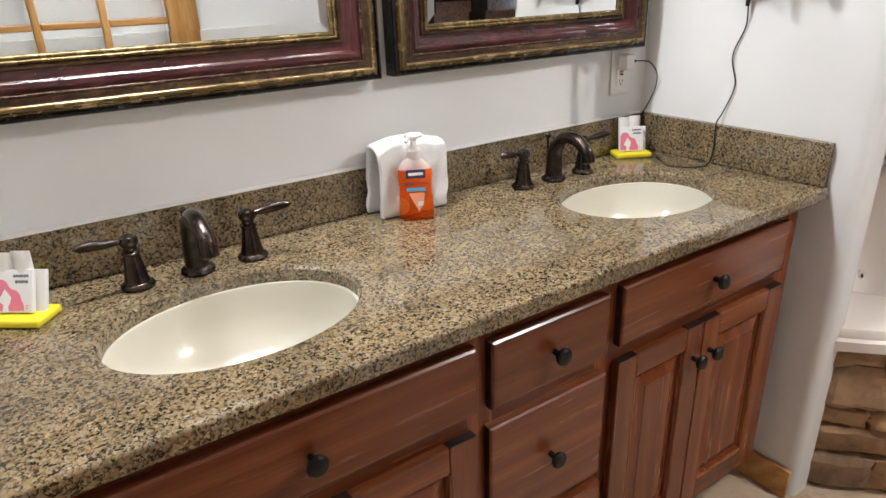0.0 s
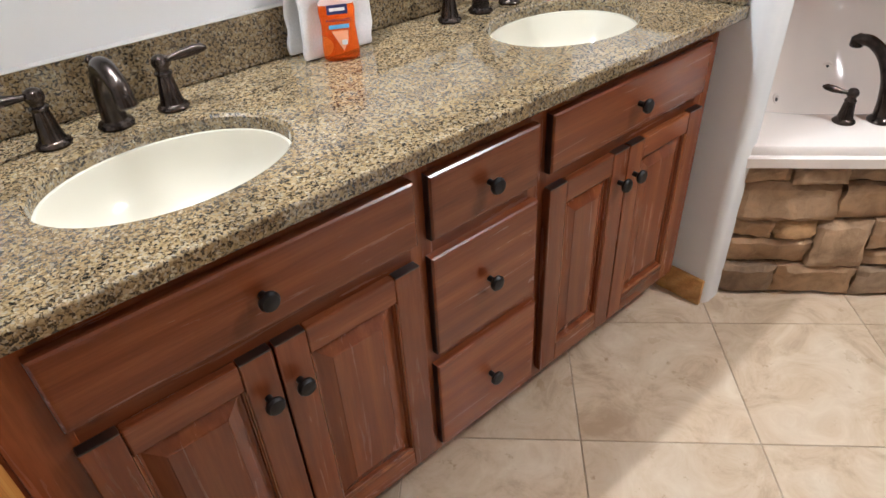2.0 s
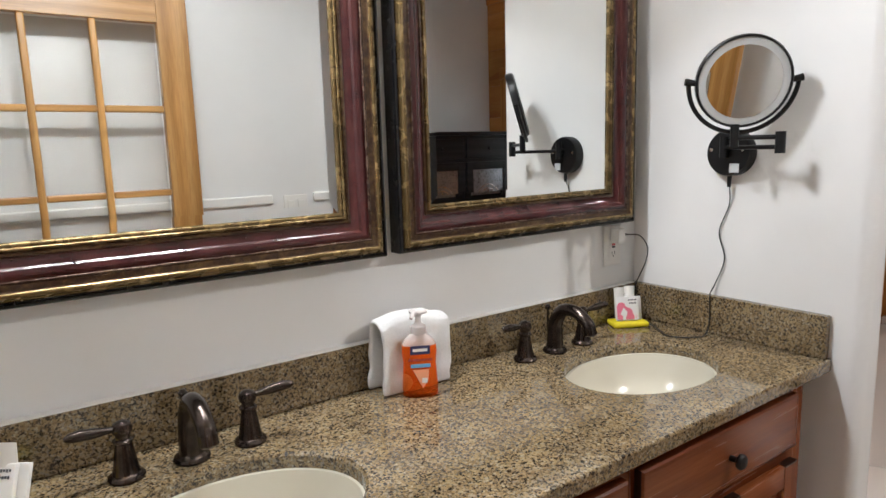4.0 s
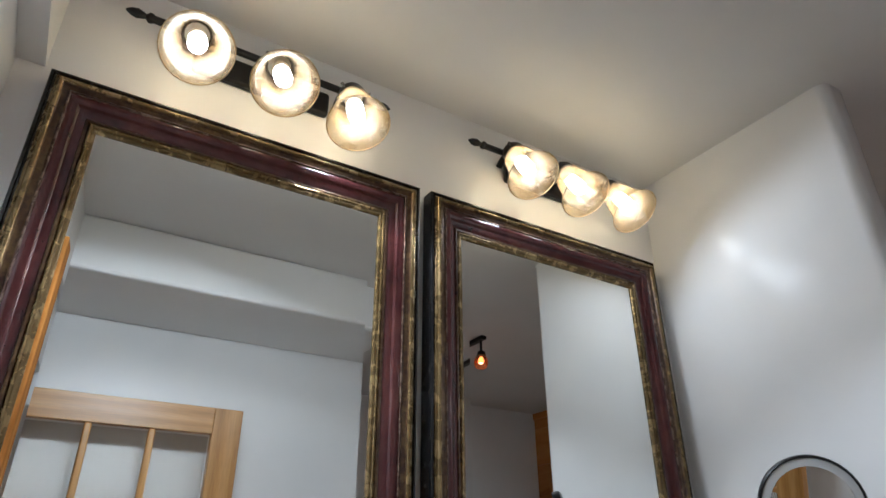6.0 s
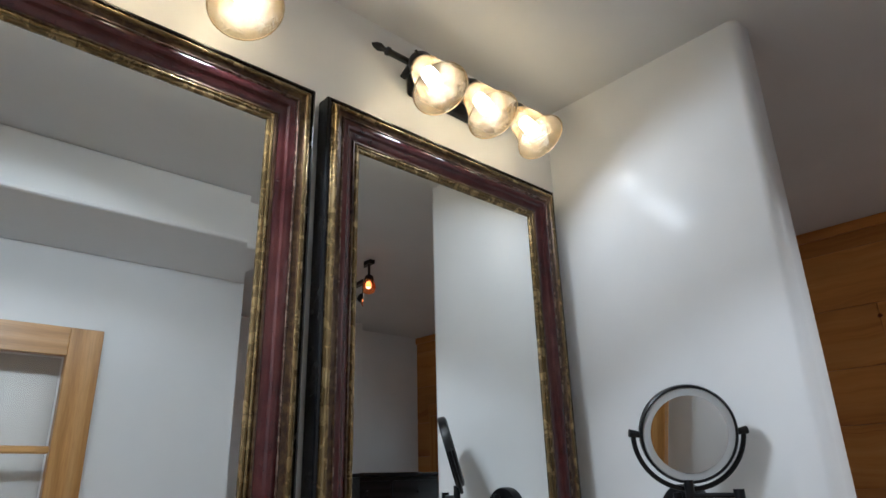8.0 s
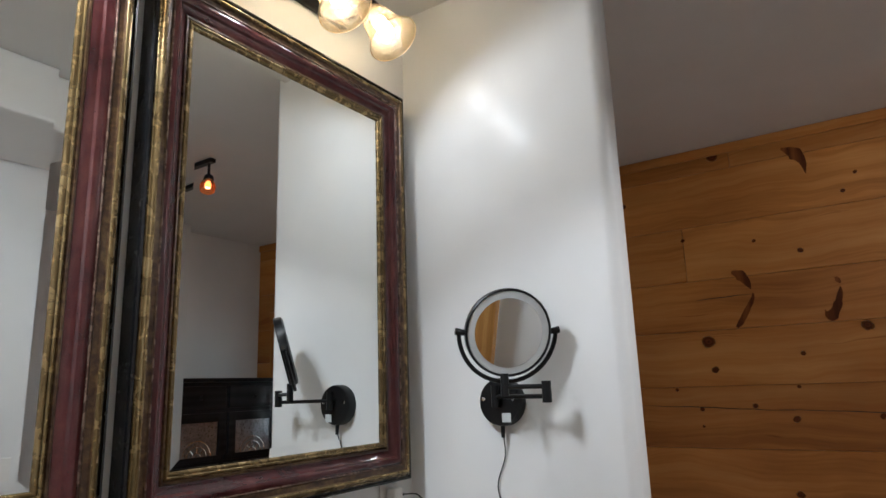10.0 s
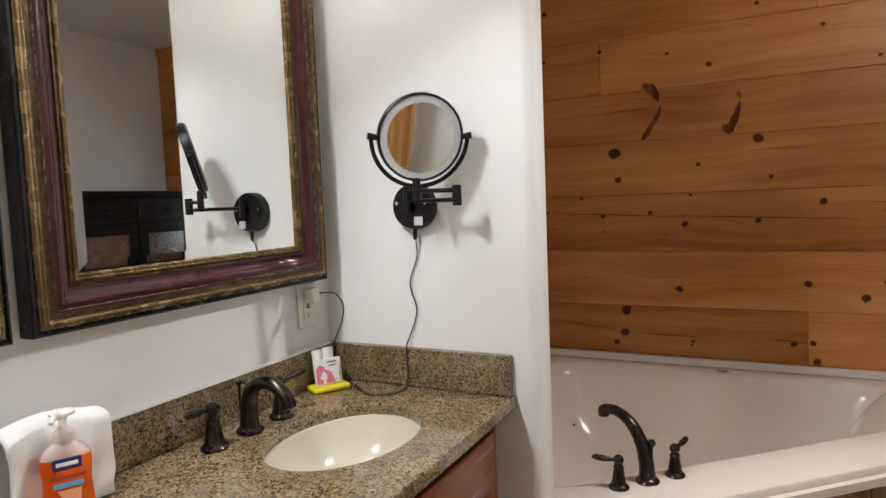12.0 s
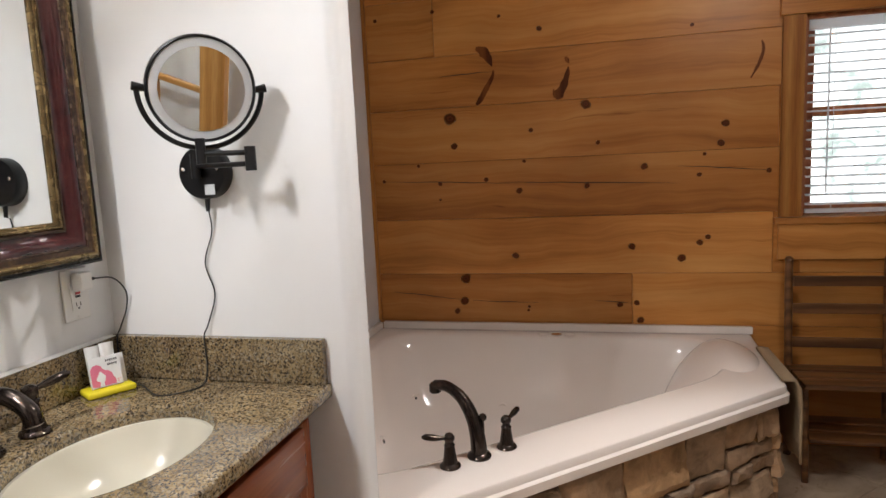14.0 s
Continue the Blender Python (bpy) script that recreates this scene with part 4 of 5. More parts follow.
# ---- window ----
win = thing("window_1", "pine-cased window with white blind in the pine wall", "window", (XE, (W_Y0 + W_Y1) / 2, W_Z0), kind="structure")
wy = (W_Y1 - W_Y0) / 2
wz = W_Z1 - W_Z0
fr = part("window_frame", block(-0.018, 0.006, wy + 0.002, wy + 0.09, 0.002, wz, 0.003), PINE_Z, win, "wide pine casing")
part("casing", block(-0.018, 0.006, -wy - 0.09, -wy - 0.002, 0.002, wz, 0.003), PINE_Z, fr)
part("casing", block(-0.02, 0.006, -wy - 0.1, wy + 0.1, wz + 0.001, wz + 0.09, 0.003), PINE_Y, fr)
part("window_sill", block(-0.035, 0.12, -wy - 0.11, wy + 0.11, -0.03, 0.001, 0.005), PINE_Y, win, "pine stool with rounded nose")
part("apron", block(-0.018, -0.001, -wy - 0.092, wy + 0.092, -0.187, -0.031, 0.003), PINE_Y, win)
for s in (-1, 1):
    part("jamb", block(0.02, 0.135, min(s * wy, s * (wy - 0.018)), max(s * wy, s * (wy - 0.018)), 0.002, wz, 0.001), SASH, win)
    part("sash_stile", block(0.085, 0.12, min(s * (wy - 0.019), s * (wy - 0.06)), max(s * (wy - 0.019), s * (wy - 0.06)), 0.002, wz - 0.019), SASH, win)
part("head_jamb", block(0.02, 0.135, -wy + 0.019, wy - 0.019, wz - 0.018, wz, 0.001), SASH, win)
part("meeting_rail", block(0.08, 0.125, -wy + 0.06, wy - 0.06, wz * 0.53 - 0.02, wz * 0.53 + 0.02, 0.002), SASH, win)
part("bottom_rail", block(0.085, 0.12, -wy + 0.06, wy - 0.06, 0.003, 0.05), SASH, win)
for a, b in ((0.05, wz * 0.53 - 0.02), (wz * 0.53 + 0.02, wz - 0.02)):
    pane = part("pane", block(0.1, 0.104, -wy + 0.06, wy - 0.06, a, b), GLASS, win, "clear window pane")
    pane.visible_shadow = False

blind = thing("window_blind", "white horizontal slat blind hung in the window", "blind", (XE + 0.045, (W_Y0 + W_Y1) / 2, W_Z0))
part("head_rail", block(-0.02, 0.02, -wy + 0.02, wy - 0.02, wz - 0.06, wz - 0.02, 0.003), BLIND, blind)
part("bottom_bar", block(-0.018, 0.018, -wy + 0.022, wy - 0.022, 0.012, 0.03, 0.004), BLIND, blind)
bm = bmesh.new()
prof = [(-0.021, -0.005), (-0.01, 0.0005), (0.0, 0.002), (0.01, 0.001), (0.021, -0.003)]
top = [[bm.verts.new((x, y, z)) for x, z in prof] for y in (-wy + 0.022, wy - 0.022)]
low = [[bm.verts.new((x, y, z - 0.0018)) for x, z in prof] for y in (-wy + 0.022, wy - 0.022)]
for k in range(4):
    bm.faces.new((top[0][k], top[1][k], top[1][k + 1], top[0][k + 1]))
    bm.faces.new((low[0][k], low[1][k], low[1][k + 1], low[0][k + 1]))
for k in (0, 4):
    bm.faces.new((top[0][k], top[1][k], low[1][k], low[0][k]))
first = part("slat", bm, BLIND, blind)
first.location = (0, 0, 0.055)
count = int((wz - 0.13) / 0.04)
for k in range(1, count + 1):
    ob = new("slat", first.data)
    ob.parent, ob.location = blind, (0, 0, 0.055 + k * 0.04)
for y in (-wy + 0.13, wy - 0.13):
    part("cord", tube([(0.0, y, 0.02), (0.0, y, wz - 0.04)], 0.0012, 6), BLIND, blind)
part("tilt_wand", tube([(-0.027, wy - 0.1, 0.1), (-0.026, wy - 0.1, wz - 0.06)], 0.004, 8), BLIND, blind)

# ---- wooden rack under the window ----
rack = thing("folding_rack", "dark-stained wooden rack with slatted back and two shelves", "rack", (1.62, -2.11, 0))
for y in (-0.19, 0.19):
    pts = spline([(0.09, y, 0.0), (0.1, y, 0.3), (0.12, y, 0.6), (0.13, y, 0.84), (0.125, y, 0.875)], 5)
    part("post", tube(pts, [0.016] * (len(pts) - 1) + [0.008], 12), WALNUT, rack, smooth=True)
    part("front_leg", tube([(-0.17, y, 0.0), (-0.13, y, 0.388)], [0.013, 0.015], 12), WALNUT, rack, smooth=True)
    part("side_rail", block(-0.15, 0.11, y - 0.011, y + 0.011, 0.358, 0.388, 0.004), WALNUT, rack)
for z in (0.775, 0.655, 0.505):
    part("back_slat", block(0.108, 0.124, -0.178, 0.178, z - 0.022, z + 0.022, 0.004), WALNUT, rack)
for k in range(3):
    part("seat_slat", block(-0.17 + k * 0.095, -0.17 + k * 0.095 + 0.085, -0.2, 0.2, 0.389, 0.409, 0.004), WALNUT, rack)
for k in range(3):
    part("shelf_slat", block(-0.175 + k * 0.09, -0.175 + k * 0.09 + 0.08, -0.176, 0.176, 0.168, 0.186, 0.004), WALNUT, rack)

# ---- towel over the end of the tub ----
def draped():
    bm = bmesh.new()
    nx, path = 14, [(-1.745, TZ + 0.006), (-1.765, TZ + 0.008), (-1.785, TZ + 0.006), (-1.796, TZ - 0.02), (-1.799, TZ - 0.08), (-1.8, TZ - 0.15), (-1.802, TZ - 0.22), (-1.803, TZ - 0.3)]
    rows = []
    for j, (y, z) in enumerate(path):
        row = []
        for i in range(nx + 1):
            x = 1.14 + 0.4 * i / nx
            w = 0.008 * math.sin(i * 1.7 + 0.5 * j) * min(1, max(0, j - 2) / 3)
            row.append(bm.verts.new((x, y - abs(w) - 0.004, z + (0.012 * math.sin(i * 0.9) if j == len(path) - 1 else 0))))
        rows.append(row)
    for a, b in zip(rows, rows[1:]):
        for i in range(nx):
            bm.faces.new((a[i], a[i + 1], b[i + 1], b[i]))
    ob = part("bath_towel", bm, TAN_TERRY, smooth=True)
    so = ob.modifiers.new("thick", "SOLIDIFY")
    so.thickness, so.offset = 0.01, 1
    tagged(ob, "tan terry bath towel draped over the tub edge", "towel")


draped()

# ---- swing-arm shaving mirror ----
def magnifier():
    t = thing("magnifying_mirror", "round lighted magnifying mirror on black swing arm", "mirror", (0, -0.297, 1.352))
    part("wall_plate", lathe([(0.058, 0.001), (0.058, 0.026), (0.055, 0.031), (0.003, 0.033)], 40, m=pose(0, 0, 0, 0, -90)), BLACK, t, smooth=True)
    part("sticker", block(-0.0355, -0.0335, -0.032, -0.008, -0.048, -0.026), FROST, t, "small clear sticker")
    for y in (-0.04, 0.042):
        part("screw", lathe([(0.005, 0), (0.005, 0.003), (0.002, 0.004)], 10, m=pose(-0.033, y, 0.008, 0, -90)), CHROME, t, smooth=True)
    part("swivel", tube([(-0.05, 0, -0.012), (-0.05, 0, 0.04)], 0.0095, 14), BLACK, t, smooth=True)
    part("swivel_stub", tube([(-0.03, 0, 0.012), (-0.05, 0, 0.012)], 0.008, 12), BLACK, t, smooth=True)
    e = Vector((-0.1, -0.162, 0.023))
    part("elbow", tube([e - Vector((0, 0, 0.024)), e + Vector((0, 0, 0.024))], 0.011, 14), BLACK, t, smooth=True)
    part("lower_arm", tube([(-0.05, 0, 0.013), e - Vector((0, 0, 0.010))], 0.0055, 12), BLACK, t, smooth=True)
    p = Vector((-0.135, -0.075, 0.036))
    part("upper_arm", tube([e + Vector((0, 0, 0.012)), p], 0.0055, 12), BLACK, t, smooth=True)
    c = Vector((-0.14, -0.093, 0.159))
    part("post", tube([p - Vector((0, 0, 0.02)), p + Vector((0, 0, 0.03))], 0.0095, 14), BLACK, t, smooth=True)
    nrm = Vector((-0.69, -0.67, -0.26)).normalized()
    sde = nrm.cross(Vector((0, 0, 1))).normalized()
    up = sde.cross(nrm)
    # fork
    pts = [c + 0.115 * (math.cos(a) * sde + math.sin(a) * up) for a in [math.pi + math.pi * k / 28 for k in range(29)]]
    pts = [pts[0] + up * 0.004] + pts + [pts[-1] + up * 0.004]
    part("fork", tube(pts, 0.0052, 10), BLACK, t, smooth=True)
    for s in (-1, 1):
        k = c + sde * s * 0.115 + up * 0.004
        part("pivot", tube([c + sde * s * 0.1, k + sde * s * 0.008], [0.0065, 0.0085], 12), BLACK, t, smooth=True)
    m = Matrix.Translation(c) @ Matrix((sde, up, nrm)).transposed().to_4x4()
    head = part("mirror_head", lathe([(0.092, -0.016), (0.1, -0.012), (0.102, -0.004), (0.102, 0.008), (0.0995, 0.011), (0.097, 0.0095), (0.097, 0.005), (0.004, 0.005)], 48, m=m), BLACK, t, smooth=True)
    part("light_ring", lathe([(0.08, 0.0052), (0.08, 0.0085), (0.0955, 0.0085), (0.0967, 0.0052), (0.08, 0.0052)], 48, m=m, cap=False), FROST, head, "frosted light ring", True, 30)
    R = 0.9
    prof = [(max(0.0004, 0.08 * k / 10), 0.0058 + (0.08 * k / 10) ** 2 / (2 * R)) for k in range(10, -1, -1)]
    part("magnifying_glass", lathe(prof, 48, m=m), MIRROR, head, "concave magnifying mirror glass", True, 80)
    part("power_plug", tube([(-0.018, 0, -0.053), (-0.02, 0, -0.085)], [0.006, 0.0045], 10), BLACK, t, smooth=True)


magnifier()

# ---- outlet and cables ----
outlet = thing("wall_outlet", "white outlet plate with reset buttons and plugged adapter", "outlet", (-0.106, 0, 1.098))
part("plate", block(-0.036, 0.036, -0.006, -0.001, -0.058, 0.058, 0.003), WHITE_PLASTIC, outlet)
part("receptacle", block(-0.0165, 0.0165, -0.0085, -0.006, -0.034, 0.034, 0.001), WHITE_PLASTIC, outlet)
part("reset_button", block(-0.006, 0.006, -0.0105, -0.0086, 0.001, 0.006), RED, outlet, "small red button")
part("test_button", block(-0.006, 0.006, -0.0105, -0.0086, -0.006, -0.001), DARK, outlet, "small black button")
for x in (-0.006, 0.005):
    part("slot", block(x, x + 0.002, -0.0088, -0.0084, -0.026, -0.017), DARK, outlet)
part("ground_hole", lathe([(0.0025, 0), (0.0025, 0.0006), (0.001, 0.0006)], 10, m=pose(0, -0.0084, -0.03, 90)), DARK, outlet)
for z in (-0.048, 0.048):
    part("screw", lathe([(0.003, 0), (0.003, 0.001), (0.001, 0.0015)], 10, m=pose(0, -0.006, z, 90)), WHITE_PLASTIC, outlet)
adapter = thing("power_adapter", "small white power adapter plugged into the outlet", "adapter", (-0.106, -0.009, 1.122))
part("body", block(-0.016, 0.016, -0.03, -0.0005, -0.014, 0.026, 0.004), WHITE_PLASTIC, adapter)
part("cable_plug", tube([(0.016, -0.018, 0.006), (0.03, -0.02, 0.007)], [0.0045, 0.0035], 10), CABLE, adapter, smooth=True)
cable = spline([(-0.076, -0.03, 1.129), (-0.05, -0.055, 1.125), (-0.02, -0.06, 1.09), (-0.006, -0.045, 1.045), (-0.012, -0.028, 1.0), (-0.026, -0.027, 0.975), (-0.027, -0.03, 0.91), (-0.035, -0.045, 0.8835),
                (-0.08, -0.13, 0.8832), (-0.13, -0.21, 0.8832), (-0.09, -0.262, 0.8832), (-0.045, -0.265, 0.885), (-0.0265, -0.262, 0.92), (-0.0255, -0.26, 0.984), (-0.008, -0.262, 1.01),
                (-0.006, -0.285, 1.08), (-0.006, -0.268, 1.15), (-0.006, -0.292, 1.22), (-0.016, -0.297, 1.268)], 8)
cb = tagged(part("power_cable", tube(cable, 0.0017, 8), CABLE, smooth=True), "thin black power cable looped over the counter", "cable")

# ---- soap, washcloth and toiletries ----
soap = thing("soap_bottle", "orange liquid hand soap pump bottle on the counter", "soap bottle", (-0.848, -0.118, C), turn=-28)
segs = 28
bm = bmesh.new()
rings = []
for w, d, z in ((0.030, 0.016, 0.0), (0.036, 0.021, 0.004), (0.037, 0.022, 0.02), (0.035, 0.0205, 0.05), (0.0335, 0.02, 0.07), (0.036, 0.021, 0.095), (0.035, 0.02, 0.11), (0.027, 0.017, 0.122), (0.017, 0.014, 0.13), (0.013, 0.013, 0.134)):
    ring = []
    for k in range(segs):
        a = 2 * math.pi * k / segs
        ca, sa = math.cos(a), math.sin(a)
        q = 1 / (abs(ca) ** 3 + abs(sa) ** 3) ** (1 / 3)
        ring.append(bm.verts.new((w * ca * q, d * sa * q, z)))
    rings.append(ring)
for a, b in zip(rings, rings[1:]):
    for k in range(segs):
        bm.faces.new((a[k], a[(k + 1) % segs], b[(k + 1) % segs], b[k]))
bm.faces.new(rings[0])
bm.faces.new(rings[-1])
bottle = part("bottle", bm, ORANGE, soap, "clear bottle of orange soap", True, 50)
bottle.data.materials.append(CLEAR)
for f in bottle.data.polygons:
    if f.center.z > 0.114:
        f.material_index = 1
part("collar", lathe([(0.015, 0.13), (0.0155, 0.132), (0.0155, 0.148), (0.012, 0.15), (0.008, 0.153), (0.006, 0.158), (0.006, 0.17)], 24), CLEAR, soap, "milky plastic collar", True)
part("pump_head", lathe([(0.007, 0.168), (0.009, 0.172), (0.018, 0.175), (0.019, 0.179), (0.015, 0.182), (0.003, 0.183)], 24), CLEAR, soap, "milky plastic pump head", True)
part("nozzle", tube([(-0.004, -0.008, 0.177), (-0.013, -0.026, 0.178), (-0.017, -0.034, 0.172)], [0.006, 0.005, 0.0035], 10), CLEAR, soap, smooth=True)
part("logo_patch", block(-0.02, 0.02, -0.0232, -0.0226, 0.094, 0.112, 0.001), NAVY, soap, "navy brand patch")
part("logo_bar", block(-0.015, 0.015, -0.0236, -0.0233, 0.1, 0.106), CARD, soap)
part("blue_band", block(-0.02, 0.02, -0.0236, -0.0228, 0.066, 0.074, 0.0005), SKYBLUE, soap, "blue label band")
bm = prism([(-0.016, -0.062), (0.017, -0.062), (0.015, -0.04), (0.004, -0.022)], 0.0, 0.0008)
bm.transform(pose(0, -0.0228, 0, 90) @ Matrix.Diagonal((1, -1, 1, 1)))
part("pale_panel", bm, PEACH, soap, "pale peach label wedge")
part("grey_bar", block(0.002, 0.013, -0.0241, -0.0236, 0.034, 0.044), CARD, soap)
tx = bpy.data.curves.new("label_text", "FONT")
tx.body, tx.size, tx.extrude, tx.align_x = "Antibacterial", 0.0095, 0.0001, "CENTER"
to = new("label_text", tx)
to.parent, to.matrix_basis = soap, pose(0, -0.0232, 0.08, 90)
tx.materials.append(NAVY)


def folded_cloth():
    """A washcloth folded over itself, leaning on the backsplash."""
    bm = bmesh.new()
    nu, prof = 18, []
    for k in range(25):
        a = k / 24
        if a < 0.45:
            prof.append((-0.085 + 0.012 * a, 0.002 + 0.15 * a / 0.45 * 0.93))
        elif a < 0.6:
            b = (a - 0.45) / 0.15 * math.pi
            prof.append((-0.0545 - 0.025 * math.cos(b), 0.1415 + 0.016 * math.sin(b)))
        else:
            prof.append((-0.0295, 0.1415 - 0.14 * (a - 0.6) / 0.4))
    rows = []
    for i in range(nu + 1):
        u = i / nu
        x = -0.915 + 0.17 * u
        row = []
        for k, (y, z) in enumerate(prof):
            n = noise.noise(Vector((x * 26, k * 0.3, 3))) + 0.5 * noise.noise(Vector((x * 70, k * 0.7, 9)))
            sag = 0.012 * math.sin(u * math.pi) - 0.008
            zz = z * (1 + 0.03 * math.sin(u * 5)) + (0.005 * n + sag * 0.6 if z > 0.05 else 0)
            row.append(bm.verts.new((x + 0.006 * n - (0.006 if z < 0.04 else 0), max(-0.1, y + 0.007 * n + 0.02 * (abs(u - 0.5) ** 2) * -1 if y < -0.05 else y), C + max(0.0015, zz))))
        rows.append(row)
    for a, b in zip(rows, rows[1:]):
        for k in range(len(prof) - 1):
            bm.faces.new((a[k], a[k + 1], b[k + 1], b[k]))
    ob = part("washcloth", bm, TERRY, smooth=True)
    so = ob.modifiers.new("thick", "SOLIDIFY")
    so.thickness, so.offset = 0.011, 0
    sb = ob.modifiers.new("soft", "SUBSURF")
    sb.levels = sb.render_levels = 1
    tagged(ob, "folded white terry washcloth against the backsplash", "washcloth")


folded_cloth()


def amenity(x, y, turn, lean):
    k = thing("amenity_set", "pink and white toiletry card with tubes on yellow soap", "toiletries", (x, y, C), group="guest amenities", turn=turn)
    part("soap_packet", block(-0.05, 0.05, -0.03, 0.03, 0.0008, 0.015, 0.005, 3), YELLOW, k, "yellow wrapped soap", True)
    m = pose(0, -0.004, 0.016, lean)
    for bx in (0.0, 0.012):
        bm = block(-0.034 + bx, 0.03 + bx, -0.006 + bx, 0.002 + bx, 0.0, 0.066, 0.001)
        bm.transform(m)
        card = part("card_box", bm, CARD, k)
    def sheet(name, outline, y, material):
        bm = bmesh.new()
        top = [bm.verts.new((px, y, pz)) for px, pz in outline]
        low = [bm.verts.new((px, y + 0.0004, pz)) for px, pz in outline]
        bm.faces.new(top)
        for q in range(len(top)):
            bm.faces.new((top[q], top[(q + 1) % len(top)], low[(q + 1) % len(top)], low[q]))
        bm.transform(m)
        part(name, bm, material, k)
    hair = [(-0.033, 0.004), (-0.033, 0.04), (-0.028, 0.049), (-0.019, 0.051), (-0.011, 0.047), (-0.008, 0.04), (-0.003, 0.036), (0.004, 0.034), (0.01, 0.028), (0.012, 0.02), (0.016, 0.012), (0.016, 0.003), (-0.02, 0.002)]
    sheet("pink_print", [(px, pz) for px, pz in hair], -0.0066, PINK)
    face = [(-0.018, 0.002), (-0.016, 0.012), (-0.024, 0.017), (-0.021, 0.024), (-0.014, 0.036), (-0.009, 0.03), (-0.004, 0.024), (-0.006, 0.014), (-0.009, 0.01), (-0.008, 0.002)]
    sheet("white_print", face, -0.0071, CARD)
    for z, a, b in ((0.054, 0.0, 0.026), (0.045, 0.003, 0.028), (0.010, 0.019, 0.028), (0.006, 0.019, 0.027)):
        for q in range(int((b - a) / 0.0042)):
            bm = block(a + q * 0.0042, a + q * 0.0042 + 0.003, -0.0066, -0.0061, z + 0.0008 * (q % 2), z + (0.0045 if z > 0.03 else 0.0015))
            bm.transform(m)
            part("print_mark", bm, INK if z > 0.03 else PINK, k)
    for tx_, dz in ((-0.018, 0.0), (0.012, 0.003)):
        bm = tube([(tx_, 0.018, 0.016), (tx_, 0.02, 0.05), (tx_, 0.024, 0.104 + dz)], [0.012, 0.014, 0.0165], 14, flat=0.9)
        for v in bm.verts:
            if v.co.z > 0.09:
                v.co.y = 0.024 + (v.co.y - 0.024) * 0.15
        part("tube_bottle", bm, WHITE_PLASTIC, k, "small white plastic tube", True)


amenity(-0.118, -0.072, -30, -12)
amenity(-1.575, -0.12, -38, -22)

# ---- hanging hand towel beside the mirror ----
hook = thing("towel_hook", "black towel hook on the wall beside the mirror", "hook", (XW, -0.3, 1.31))
part("mount", lathe([(0.02, 0.001), (0.02, 0.006), (0.009, 0.01), (0.007, 0.1), (0.012, 0.105), (0.004, 0.11)], 20, m=pose(0, 0, 0, 0, 90)), BLACK, hook, smooth=True)


def hung_towel():
    """A bunched towel hung over the hook."""
    bm = bmesh.new()
    bmesh.ops.create_uvsphere(bm, u_segments=40, v_segments=24, radius=1.0)
    for v in bm.verts:
        x, y, z = v.co
        n = noise.noise(Vector((x * 1.6, y * 1.6, z * 1.2 + 4)))
        fold = 0.07 * math.sin(5 * math.atan2(y, x) + z * 1.5)
        low = 1 - 0.25 * max(0.0, -z)
        k = 1 + 0.12 * n + fold * (1 - z * z)
        v.co = (XW + 0.087 + 0.08 * x * k * low, -0.3 + 0.1 * y * k * low, 1.235 + 0.08 * z * (1 + 0.1 * n))
    ob = part("hand_towel", bm, TERRY, smooth=True, angle=180)
    tagged(ob, "bunched white terry hand towel hung on the hook", "towel")


hung_towel()

# ---- open glazed door against the opposite wall ----
def french_door():
    w, h, t = 0.872, 1.972, 0.035
    d = thing("door_1", "open light pine glazed door with fifteen panes", "door", (-1.693, YO + 0.135, 0.012), kind="structure")
    st, mun, top, low = 0.111, 0.025, 0.101, 0.281
    y0, y1 = 0.0, t
    part("stile", block(0, st, y0, y1, 0, h, 0.003), DOOR_Z, d)
    part("stile", block(w - st, w, y0, y1, 0, h, 0.003), DOOR_Z, d)
    part("top_rail", block(st, w - st, y0 + 0.0005, y1 - 0.0005, h - top, h, 0.002), DOOR_X, d)
    part("bottom_rail", block(st, w - st, y0 + 0.0005, y1 - 0.0005, 0, low, 0.002), DOOR_X, d)
    iw, ih = w - 2 * st, h - top - low
    for k in (1, 2):
        x = st + iw * k / 3
        part("muntin", block(x - mun / 2, x + mun / 2, y0 + 0.004, y1 - 0.004, low, h - top, 0.006), DOOR_Z, d)
    for j in range(1, 5):
        z = low + ih * j / 5
        for k in range(3):
            a, b = st + iw * k / 3 + (mun / 2 if k else 0), st + iw * (k + 1) / 3 - (mun / 2 if k < 2 else 0)
            part("muntin", block(a, b, y0 + 0.0045, y1 - 0.0045, z - mun / 2, z + mun / 2, 0.006), DOOR_X, d)
    for j in range(5):
        for k in range(3):
            a, b = st + iw * k / 3, st + iw * (k + 1) / 3
            pane = part("pane", block(a + 0.01, b - 0.01, t / 2 - 0.0015, t / 2 + 0.0015, low + ih * j / 5 + 0.01, low + ih * (j + 1) / 5 - 0.01), DOOR_GLASS, d)
            pane.visible_shadow = False
    return d


french_door()
sw = thing("switch_plate", "white double switch plate on the painted wall", "switch", (-0.355, YO, 1.135))
part("plate", block(-0.058, 0.058, 0.001, 0.006, -0.058, 0.058, 0.002), WHITE_PLASTIC, sw)
for x in (-0.025, 0.025):
    part("rocker", block(x - 0.016, x + 0.016, 0.006, 0.0095, -0.033, 0.033, 0.001), WHITE_PLASTIC, sw)

